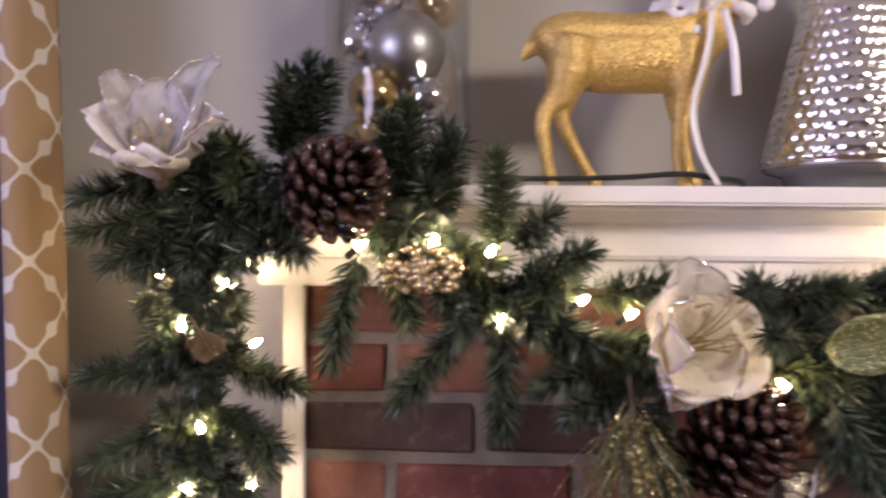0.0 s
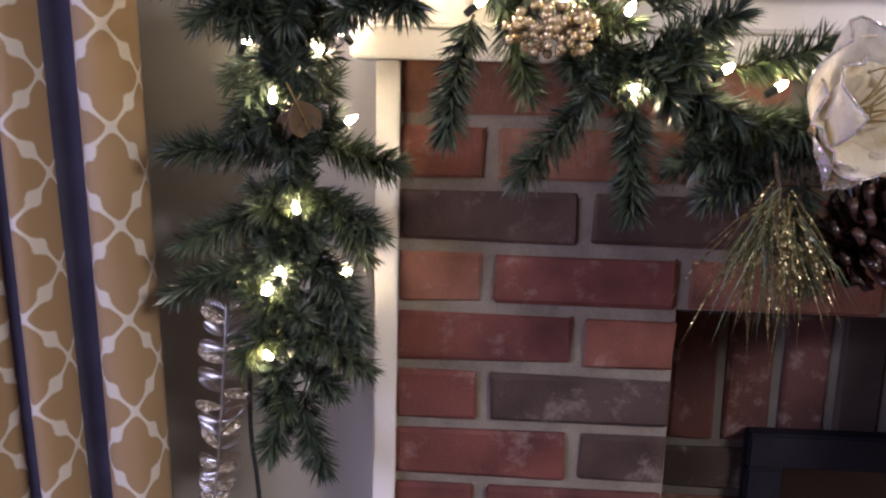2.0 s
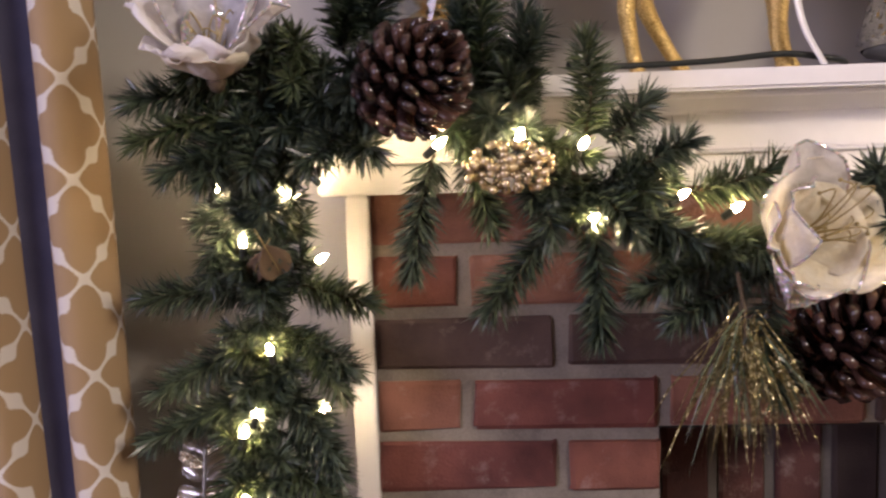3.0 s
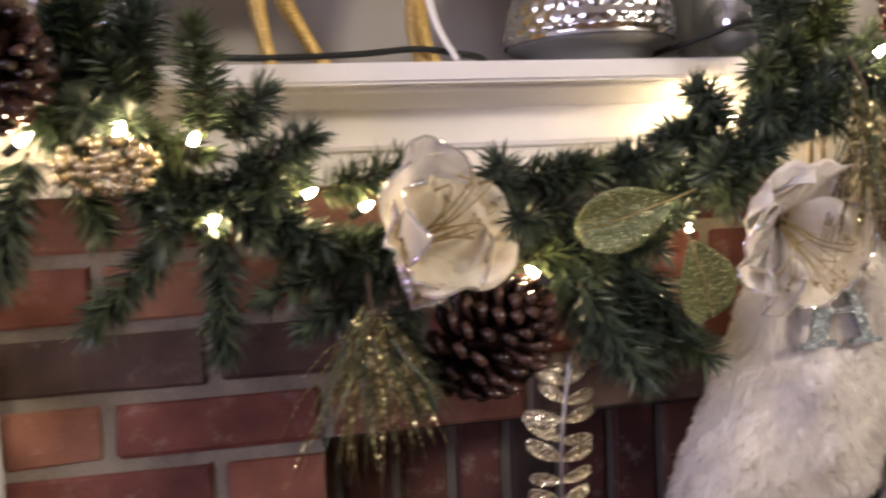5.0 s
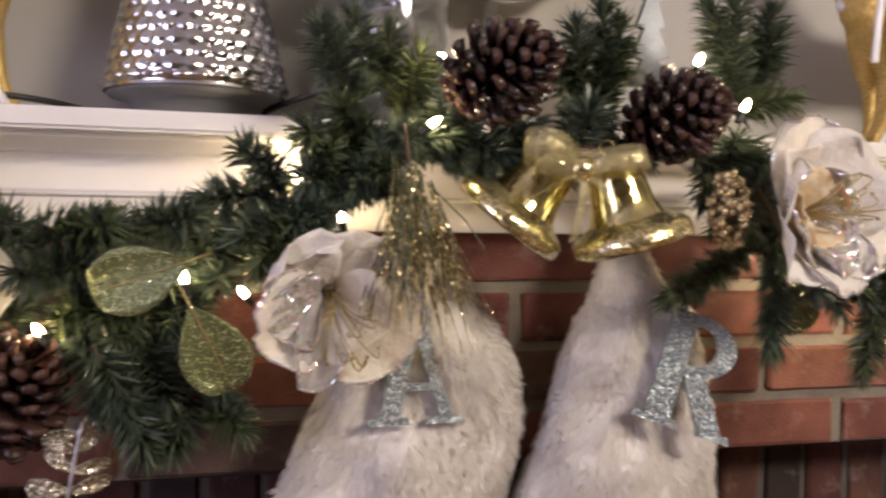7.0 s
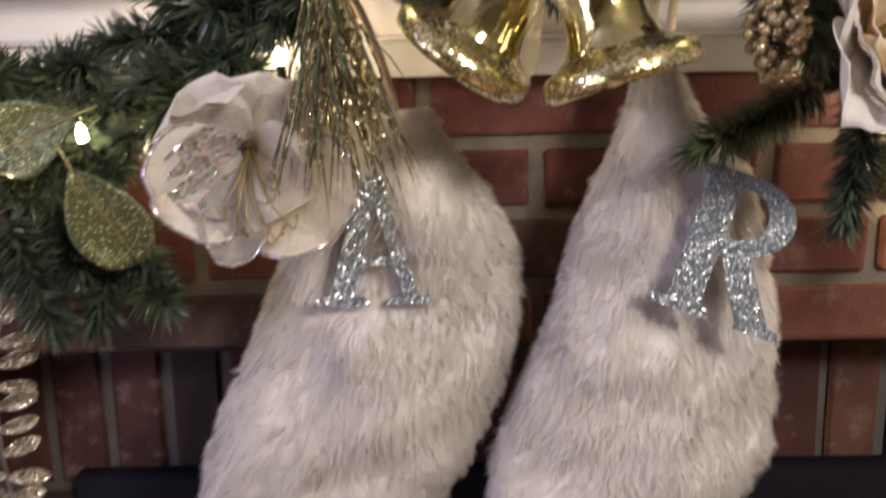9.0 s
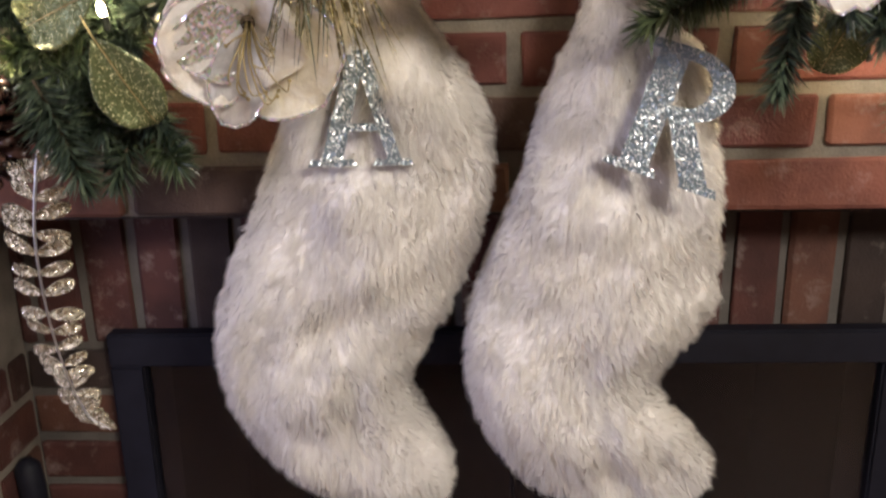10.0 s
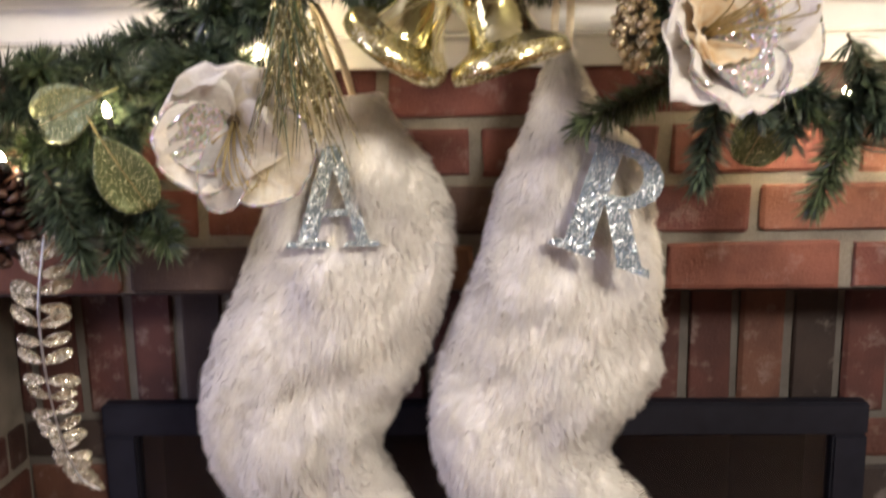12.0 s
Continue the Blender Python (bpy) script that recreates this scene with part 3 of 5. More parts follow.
# ---- garland ----
rng = random.Random(7)
SPRIGS_HANGING = [(0.099, -0.055, 1.239, 0.123, -0.085, 1.176), (0.084, -0.055, 1.199, 0.048, -0.085, 1.141), (0.080, -0.050, 1.205, 0.037, -0.060, 1.178),
    (0.084, -0.055, 1.109, -0.021, -0.085, 1.111), (0.121, -0.055, 1.116, 0.206, -0.085, 1.102), (0.098, -0.055, 1.108, 0.097, -0.085, 1.075),
    (0.086, -0.055, 1.062, -0.008, -0.085, 1.014), (0.118, -0.055, 1.065, 0.185, -0.085, 1.034), (0.115, -0.055, 1.065, 0.172, -0.085, 1.010),
    (0.092, -0.055, 1.006, -0.022, -0.085, 0.965), (0.091, -0.050, 1.008, 0.018, -0.060, 0.979), (0.106, -0.055, 0.995, 0.164, -0.085, 0.941),
    (0.104, -0.055, 1.244, 0.084, -0.085, 1.210), (0.114, -0.050, 1.148, 0.134, -0.060, 1.178), (0.075, -0.055, 1.159, 0.050, -0.085, 1.127)]
SPRIGS_LOW = [(0.100, -0.050, 0.961, 0.167, -0.080, 0.924), (0.100, -0.050, 0.937, 0.176, -0.080, 0.891), (0.093, -0.050, 0.887, 0.141, -0.080, 0.869),
    (0.090, -0.050, 0.855, 0.073, -0.080, 0.797), (0.105, -0.050, 0.856, 0.132, -0.080, 0.781), (0.070, -0.050, 0.935, 0.051, -0.080, 0.895),
    (0.086, -0.040, 1.000, 0.053, -0.050, 1.031), (0.095, -0.040, 1.013, 0.149, -0.060, 0.977)]
SPRIGS_CORNER = [(0.114, -0.115, 1.306, 0.009, -0.160, 1.294), (0.114, -0.115, 1.283, 0.013, -0.160, 1.258), (0.108, -0.115, 1.270, 0.038, -0.160, 1.229),
    (0.103, -0.115, 1.262, 0.070, -0.160, 1.222), (0.114, -0.115, 1.309, 0.142, -0.160, 1.344), (0.155, -0.115, 1.314, 0.158, -0.160, 1.344),
    (0.145, -0.115, 1.307, 0.223, -0.160, 1.274), (0.202, -0.115, 1.277, 0.164, -0.160, 1.234), (0.192, -0.115, 1.269, 0.224, -0.160, 1.244),
    (0.109, -0.115, 1.309, 0.061, -0.160, 1.317), (0.119, -0.115, 1.268, 0.115, -0.160, 1.230), (0.200, -0.090, 1.344, 0.218, -0.110, 1.430),
    (0.189, -0.090, 1.335, 0.204, -0.110, 1.390), (0.319, -0.090, 1.266, 0.320, -0.110, 1.385), (0.342, -0.090, 1.277, 0.374, -0.110, 1.351),
    (0.307, -0.090, 1.306, 0.302, -0.110, 1.362), (0.330, -0.090, 1.254, 0.365, -0.110, 1.305)]
SPRIGS_SHELF = [(0.409, -0.125, 1.244, 0.406, -0.160, 1.329), (0.430, -0.125, 1.242, 0.457, -0.160, 1.278), (0.436, -0.125, 1.212, 0.493, -0.160, 1.244),
    (0.274, -0.125, 1.237, 0.254, -0.160, 1.134), (0.302, -0.120, 1.225, 0.321, -0.130, 1.171), (0.389, -0.125, 1.175, 0.318, -0.160, 1.099),
    (0.417, -0.125, 1.168, 0.416, -0.160, 1.071), (0.437, -0.125, 1.191, 0.504, -0.160, 1.153), (0.503, -0.125, 1.195, 0.571, -0.160, 1.220),
    (0.370, -0.125, 1.210, 0.376, -0.160, 1.166), (0.406, -0.125, 1.201, 0.447, -0.160, 1.165), (0.353, -0.120, 1.266, 0.341, -0.130, 1.306),
    (0.446, -0.125, 1.217, 0.460, -0.160, 1.198)]
SPRIGS_DARK = [(0.578, -0.125, 1.142, 0.451, -0.150, 1.114), (0.579, -0.125, 1.127, 0.482, -0.150, 1.087), (0.536, -0.125, 1.157, 0.570, -0.150, 1.140),
    (0.558, -0.125, 1.126, 0.504, -0.150, 1.153), (0.575, -0.125, 1.101, 0.553, -0.150, 1.068)]
SPRIGS_FRONT = [(0.665, -0.125, 1.200, 0.742, -0.150, 1.208), (0.664, -0.125, 1.170, 0.716, -0.150, 1.178), (0.683, -0.125, 1.123, 0.730, -0.150, 1.134),
    (0.760, -0.125, 1.136, 0.838, -0.150, 1.048), (0.720, -0.160, 1.105, 0.765, -0.190, 1.022), (0.760, -0.125, 1.144, 0.845, -0.150, 1.216),
    (0.783, -0.125, 1.166, 0.728, -0.150, 1.132), (0.562, -0.125, 1.083, 0.577, -0.150, 1.014), (0.700, -0.125, 1.145, 0.745, -0.150, 1.164),
    (0.804, -0.125, 1.107, 0.813, -0.150, 1.067), (0.764, -0.125, 1.088, 0.779, -0.150, 1.049), (0.806, -0.125, 1.186, 0.773, -0.150, 1.210)]
SPRIGS_CLUSTER = [(0.938, -0.140, 1.313, 0.904, -0.180, 1.375), (0.976, -0.100, 1.331, 0.973, -0.110, 1.393), (0.933, -0.140, 1.277, 0.887, -0.180, 1.294),
    (0.929, -0.140, 1.257, 0.892, -0.180, 1.254), (0.875, -0.120, 1.236, 0.839, -0.150, 1.272), (0.875, -0.120, 1.231, 0.810, -0.150, 1.231),
    (0.909, -0.140, 1.216, 0.849, -0.180, 1.172), (0.904, -0.140, 1.211, 0.839, -0.180, 1.200), (1.186, -0.120, 1.327, 1.177, -0.140, 1.419),
    (1.341, -0.120, 1.323, 1.312, -0.150, 1.446), (1.328, -0.120, 1.328, 1.379, -0.150, 1.347)]
SPRIGS_INNER = [(1.329, -0.140, 1.297, 1.361, -0.170, 1.257), (1.028, -0.140, 1.296, 1.071, -0.170, 1.277), (1.126, -0.200, 1.277, 1.129, -0.220, 1.312),
    (0.964, -0.140, 1.278, 0.919, -0.170, 1.313), (0.985, -0.140, 1.284, 1.020, -0.170, 1.293), (0.993, -0.100, 1.304, 1.010, -0.120, 1.351),
    (0.959, -0.100, 1.351, 0.940, -0.120, 1.399), (1.171, -0.120, 1.332, 1.138, -0.140, 1.360), (0.975, -0.140, 1.263, 0.930, -0.170, 1.236),
    (1.323, -0.140, 1.274, 1.324, -0.170, 1.212), (1.353, -0.120, 1.359, 1.358, -0.150, 1.405)]
SPRIGS_END = [(1.345, -0.130, 1.188, 1.240, -0.165, 1.145), (1.378, -0.130, 1.203, 1.352, -0.165, 1.085), (1.400, -0.130, 1.165, 1.407, -0.165, 1.156),
    (0.741, -0.130, 1.194, 0.805, -0.165, 1.216), (0.695, -0.130, 1.188, 0.734, -0.165, 1.208), (0.669, -0.130, 1.179, 0.651, -0.165, 1.214),
    (0.750, -0.130, 1.130, 0.747, -0.165, 1.033), (0.793, -0.130, 1.065, 0.783, -0.165, 1.018), (0.807, -0.130, 1.054, 0.839, -0.165, 1.034),
    (0.713, -0.130, 1.126, 0.728, -0.165, 1.055), (0.759, -0.130, 1.105, 0.781, -0.165, 1.062), (0.687, -0.130, 1.169, 0.664, -0.165, 1.171),
    (1.516, -0.130, 1.179, 1.461, -0.165, 1.062), (1.535, -0.130, 1.190, 1.487, -0.165, 1.148), (1.497, -0.130, 1.222, 1.519, -0.165, 1.138)]
SPRIGS_UPRIGHT = [(0.209, -0.090, 1.345, 0.234, -0.100, 1.424), (0.192, -0.090, 1.344, 0.195, -0.100, 1.418), (0.310, -0.090, 1.277, 0.302, -0.110, 1.370),
    (0.339, -0.090, 1.271, 0.359, -0.110, 1.365), (1.174, -0.120, 1.327, 1.144, -0.150, 1.399), (1.183, -0.120, 1.327, 1.193, -0.140, 1.407),
    (1.331, -0.120, 1.328, 1.287, -0.140, 1.433), (1.358, -0.120, 1.336, 1.359, -0.140, 1.430), (0.946, -0.120, 1.321, 0.928, -0.150, 1.376),
    (0.982, -0.100, 1.315, 0.997, -0.130, 1.369)]
# the last five are unseen bulbs, added to brighten the bricks at the right
BULBS = [
    (0.056, -0.075, 1.212), (0.131, -0.095, 1.205), (0.084, -0.090, 1.159), (0.154, -0.065, 1.139), (0.108, -0.100, 1.055), (0.088, -0.085, 0.988), (0.074, -0.085, 0.969), (0.148, -0.050, 0.981), (0.075, -0.085, 0.901), (0.142, -0.050, 1.224), (0.133, -0.060, 1.272), (0.229, -0.075, 1.268), (0.280, -0.165, 1.244), (0.350, -0.165, 1.248), (0.404, -0.165, 1.240), (0.413, -0.150, 1.175), (0.491, -0.150, 1.194), (0.537, -0.150, 1.181), (0.679, -0.160, 1.117), (0.841, -0.130, 1.145), (0.782, -0.120, 1.151), (0.896, -0.070, 1.247), (0.896, -0.060, 1.262), (0.792, -0.170, 1.161), (0.998, -0.190, 1.296), (1.009, -0.170, 1.357), (0.887, -0.130, 1.247), (1.263, -0.170, 1.369), (1.294, -0.200, 1.322), (1.402, -0.150, 1.171), (0.929, -0.120, 1.214), (1.440, -0.065, 1.170), (1.535, -0.050, 1.165), (1.470, -0.050, 1.115), (1.605, -0.050, 1.095), (1.680, -0.070, 1.150)]


def sprig_shape(base, tip, seed, long=0.030, per=4000, droop=0.006, wide=0.00135):
    """A wired twig with flat pointed needles all round it, and how it bends to its tip."""
    r = random.Random(seed)
    a, b = Vector(base), Vector(tip)
    axis = b - a
    length = max(axis.length, 0.03)
    d = axis.normalized()
    side = d.orthogonal().normalized()
    other = d.cross(side)
    sh, tw = Shape(), Shape()
    bow = Vector((r.uniform(-1, 1), r.uniform(-1, 1), r.uniform(-1, 0.6))) * 0.006

    def at(t):
        return a + axis * t + bow * math.sin(t * math.pi) - Vector((0, 0, droop)) * t * t * (1 - abs(d.z))
    tw.tube([at(i / 6) for i in range(7)], [0.0017 - 0.0009 * i / 6 for i in range(7)], 5)
    count = int(per * length)
    for i in range(count):
        t = (i + r.random()) / count
        t = 0.02 + 0.95 * t ** 0.9
        p = at(t)
        ang = r.uniform(0, 2 * math.pi)
        out = side * math.cos(ang) + other * math.sin(ang)
        lean = r.uniform(0.25, 0.9) if t < 0.82 else r.uniform(0.3, 2.6)
        n = (out + d * lean + Vector((0, 0, -0.12))).normalized()
        ln = long * r.uniform(0.75, 1.12) * (1.0 - 0.1 * t ** 4)
        w = n.cross(out + Vector((r.uniform(-.5, .5), r.uniform(-.5, .5), r.uniform(-.5, .5)))).normalized() * wide
        u = n.cross(w).normalized() * wide * 0.45
        mid = p + n * ln * 0.55
        end = p + n * ln - Vector((0, 0, 0.0015))
        sh.add([p - w * 0.6, p + w * 0.6, mid + w, mid - w, mid + u, end], [(0, 1, 4), (1, 2, 4), (0, 4, 3), (4, 2, 5), (3, 4, 5), (0, 3, 2, 1), (3, 5, 2)])
    return sh, tw


garland = thing("pine_garland", (0.6, -0.12, 1.20), "dark green artificial pine garland draped over the mantel", "garland")
stem_line = [(0.085, -0.05, 0.85), (0.095, -0.055, 1.0), (0.105, -0.06, 1.12), (0.12, -0.10, 1.25), (0.20, -0.12, 1.30), (0.32, -0.12, 1.27), (0.42, -0.12, 1.20),
             (0.56, -0.12, 1.13), (0.70, -0.125, 1.12), (0.82, -0.13, 1.15), (0.94, -0.14, 1.26), (1.06, -0.14, 1.29), (1.20, -0.14, 1.29), (1.32, -0.14, 1.27), (1.40, -0.14, 1.19),
             (1.52, -0.13, 1.12), (1.70, -0.12, 1.12)]
part("stem", Shape().tube(spline(stem_line, 6), 0.0045, 8), TWIG, garland, "twisted wire stem", True)
seed = 11
for group in (SPRIGS_HANGING, SPRIGS_LOW, SPRIGS_CORNER, SPRIGS_SHELF, SPRIGS_DARK, SPRIGS_FRONT, SPRIGS_CLUSTER, SPRIGS_INNER, SPRIGS_END, SPRIGS_UPRIGHT):
    for x0, y0, z0, x1, y1, z1 in group:
        seed += 1
        needles, twig = sprig_shape((x0, y0, z0), (x1, y1, z1), seed)
        ob = part("sprig", needles, NEEDLE_LIGHT if seed % 4 == 0 else NEEDLE, garland)
        part("twig", twig, TWIG, ob)
# blooms and bells stand in front of the inner sprigs here: x, z, radius
KEPT_CLEAR = [(0.628, 1.168, 0.08), (0.915, 1.14, 0.075), (1.40, 1.225, 0.085), (1.07, 1.21, 0.06), (1.16, 1.22, 0.075), (1.284, 1.228, 0.035), (0.338, 1.222, 0.03)]
# short inner sprigs that fill the garland along its stem
line = spline(stem_line, 5)
for i, p in enumerate(line[:-8]):
    for k in range(4 if p[2] > 1.17 and p[0] < 0.45 or 0.85 < p[0] < 1.02 else 3 if p[0] < 0.2 or p[0] > 1.28 else 2):
        seed += 1
        q = line[i + 1]
        along = Vector(q) - Vector(p)
        away = Vector((rng.uniform(-1, 1), rng.uniform(-1.0, 0.1), rng.uniform(-1, 1))).normalized() * rng.uniform(0.028, 0.05) + along * 0.8
        tip = Vector(p) + away
        tip.y = min(tip.y, -0.045)
        if any(math.hypot(tip.x - cx, tip.z - cz) < cr for cx, cz, cr in KEPT_CLEAR):
            tip.y = max(tip.y, -0.115)
        needles, twig = sprig_shape(p, tip, seed, 0.026, 3600)
        ob = part("sprig", needles, NEEDLE_LIGHT if seed % 5 == 0 else NEEDLE, garland)
        part("twig", twig, TWIG, ob)

# gold glitter picks: long grassy needles that hang in a spray
def gold_pick(base, lows, count, seed, length):
    r = random.Random(seed)
    ob = thing("glitter_pine_pick", base, "gold glittered long-needle pine pick hanging from the garland", "pine pick", "glitter picks in the garland")
    b = Vector(base)
    for i in range(count):
        sh = Shape()
        t = r.random()
        end = Vector(lows[0]).lerp(Vector(lows[1]), t) + Vector((r.uniform(-.012, .012), r.uniform(-.025, .02), r.uniform(-.015, .03)))
        d = end - b
        start = b + d * r.uniform(0.0, 0.5) + Vector((r.uniform(-.012, .012), r.uniform(-.012, .012), r.uniform(-.01, .01)))
        d = (d.normalized() + Vector((r.gauss(0, .14), r.gauss(0, .14), r.gauss(0, .1)))).normalized() * length * r.uniform(0.35, 0.75)
        mid = start + d * 0.55 + Vector((0, 0, 0.006))
        w = d.cross(Vector((r.uniform(-1, 1), 1, r.uniform(-1, 1)))).normalized() * 0.0008
        tipv = start + d
        u = Vector((0, -0.0007, 0))
        sh.add([start - w, start + w, mid + w, mid - w, mid + u, tipv], [(0, 1, 4), (1, 2, 4), (0, 4, 3), (4, 2, 5), (3, 4, 5), (0, 3, 2, 1), (3, 5, 2)])
        part("needle", sh, NEEDLE_LIGHT if i % 4 == 0 else GOLD_NEEDLE, ob)
    part("stalk", Shape().tube([b + Vector((0, 0.02, 0.03)), b, b.lerp(Vector(lows[0]).lerp(Vector(lows[1]), 0.5), 0.3)], [0.002, 0.002, 0.001], 6), TWIG, ob)


gold_pick((0.535, -0.18, 1.095), ((0.465, -0.20, 0.985), (0.585, -0.20, 0.975)), 150, 3, 0.13)
gold_pick((0.975, -0.20, 1.265), ((0.935, -0.21, 1.11), (1.04, -0.21, 1.115)), 150, 4, 0.15)


# ---- fairy lights ----
lights = thing("fairy_lights", (0.5, -0.12, 1.18), "string of warm white fairy lights in the garland", "string lights")
for x, y, z in BULBS:
    turn = Matrix.Translation((x, y, z)) @ Euler((rng.uniform(-1, 1), rng.uniform(-1, 1), rng.uniform(0, 6))).to_matrix().to_4x4()
    bulb = part("bulb", Shape().lathe([(0.0001, -0.005), (0.0029, -0.0038), (0.0035, 0.0), (0.0029, 0.0045), (0.0011, 0.008), (0.0001, 0.009)], 10, turn), BULB, lights, "glowing clear bulb", True)
    part("socket", Shape().lathe([(0.0001, -0.017), (0.0034, -0.016), (0.0036, -0.006), (0.0026, -0.0042), (0.0001, -0.0042)], 8, turn), CORD, bulb, "dark green socket")
wire = [(p[0] + rng.uniform(-.012, .012), p[1] - 0.012, p[2] + rng.uniform(-.015, .015)) for p in spline(stem_line, 3)]
part("wire", Shape().tube(spline(wire, 3), 0.0013, 5), CORD, lights, "thin dark green wire")
part("plug_lead", Shape().tube(spline([(0.062, -0.05, 0.90), (0.044, -0.04, 0.875), (0.042, -0.04, 0.80), (0.05, -0.04, 0.72), (0.056, -0.02, 0.5), (0.06, 0.03, 0.2), (0.05, 0.06, 0.02)], 6), 0.0026, 6), CORD, lights, "black lead")


# ---- pine cones ----
def pine_cone(at, length, radius, turn, label):
    """Thick-lipped scales in two sets of spirals round a core; the axis is the thing's z."""
    ob = thing("pine_cone", at, label, "pine cone", "pine cones in the garland", turn=turn)
    part("core", Shape().lathe([(0.0005, -length * 0.48), (radius * 0.3, -length * 0.3), (radius * 0.34, 0), (radius * 0.22, length * 0.3), (0.0005, length * 0.46)], 12), CONE_SCALE, ob, smooth=True, local=True)
    n = 98
    for i in range(n):
        t = (i + 0.5) / n
        z = length * (t - 0.5)
        prof = math.sin(math.pi * (0.10 + 0.82 * t)) ** 0.75
        r = radius * prof
        a = i * 2.39996
        lift = -0.3 + 1.45 * t + 0.12 * math.sin(i * 5.1)
        o = Vector((math.cos(a), math.sin(a), 0))
        s = Vector((-math.sin(a), math.cos(a), 0))
        out = (o + Vector((0, 0, lift))).normalized()
        nrm = out.cross(s)
        p = o * r * 0.35 + Vector((0, 0, z - lift * r * 0.45))
        w = radius * 0.198 * (0.55 + 0.45 * prof)
        ln = r * (0.84 + 0.06 * math.sin(i * 3.7))
        th = radius * 0.04
        e = p + out * ln
        lip = nrm * th * 3.0
        v = [p - s * w * .35, p + s * w * .35, p + out * ln * .7 + s * w, e + s * w * .88, e + out * w * .42 + s * w * .42, e + out * w * .42 - s * w * .42, e - s * w * .88, p + out * ln * .7 - s * w]
        low = [q - nrm * th * (1 if k in (0, 1) else 1.6) - (out * w * .12 if k in (4, 5) else Vector((0, 0, 0))) for k, q in enumerate(v)]
        for k, up in ((3, .5), (4, 1.0), (5, 1.0), (6, .5)):
            v[k] = v[k] + lip * up
        f = [(0, 1, 2, 7), (7, 2, 3, 6), (6, 3, 4, 5), (8, 15, 10, 9), (15, 14, 11, 10), (14, 13, 12, 11)]
        f += [(k, k + 8, (k + 1) % 8 + 8, (k + 1) % 8) for k in range(8)]
        part("scale", Shape().add(v + low, f), CONE_SCALE, ob, local=True, smooth=True)


pine_cone((0.262, -0.185, 1.298), 0.104, 0.042, (62, 40, 20), "large brown pine cone on the mantel corner")
pine_cone((0.646, -0.135, 1.060), 0.125, 0.044, (35, 40, 0), "dark brown pine cone below the white flower")
pine_cone((1.057, -0.20, 1.343), 0.100, 0.039, (60, 62, 10), "brown pine cone above the gold bells")
pine_cone((1.225, -0.20, 1.312), 0.092, 0.037, (68, 55, 15), "reddish brown pine cone beside the gold bells")


# ---- flowers ----
def petal(ln, wd, cup, curl, ruffle, seed, base=0.12):
    """A cupped petal along +y of its own frame, rising by its curl, with a ruffled rim."""
    r = random.Random(seed)
    nu, nv = 10, 8
    ph = r.uniform(0, 6)
    v, f = [], []
    for i in range(nu + 1):
        u = i / nu
        w = wd * (base + (1 - base) * math.sin(math.pi * min(0.5 * u / 0.62, 0.5 + 0.46 * max(0, (u - 0.62) / 0.38))) ** 0.9)
        for j in range(nv + 1):
            s = 2 * j / nv - 1
            v.append((w * s, ln * u * (1 - 0.10 * s * s * u), curl * u * u + cup * s * s * (0.3 + u) + ruffle * u * u * math.sin(4.5 * s + ph) * abs(s) + ruffle * 0.25 * u * math.sin(9 * s + 5 * u + ph)))
    for i in range(nu):
        for j in range(nv):
            q = i * (nv + 1) + j
            f.append((q, q + 1, q + nv + 2, q + nv + 1))
    return v, f


def rim_points(v, nu=10, nv=8):
    """The free edge of a petal's grid, from one side round the tip to the other."""
    row = nv + 1
    return [v[i * row] for i in range(4, nu)] + [v[nu * row + j] for j in range(row)] + [v[i * row + nv] for i in range(nu - 1, 3, -1)]


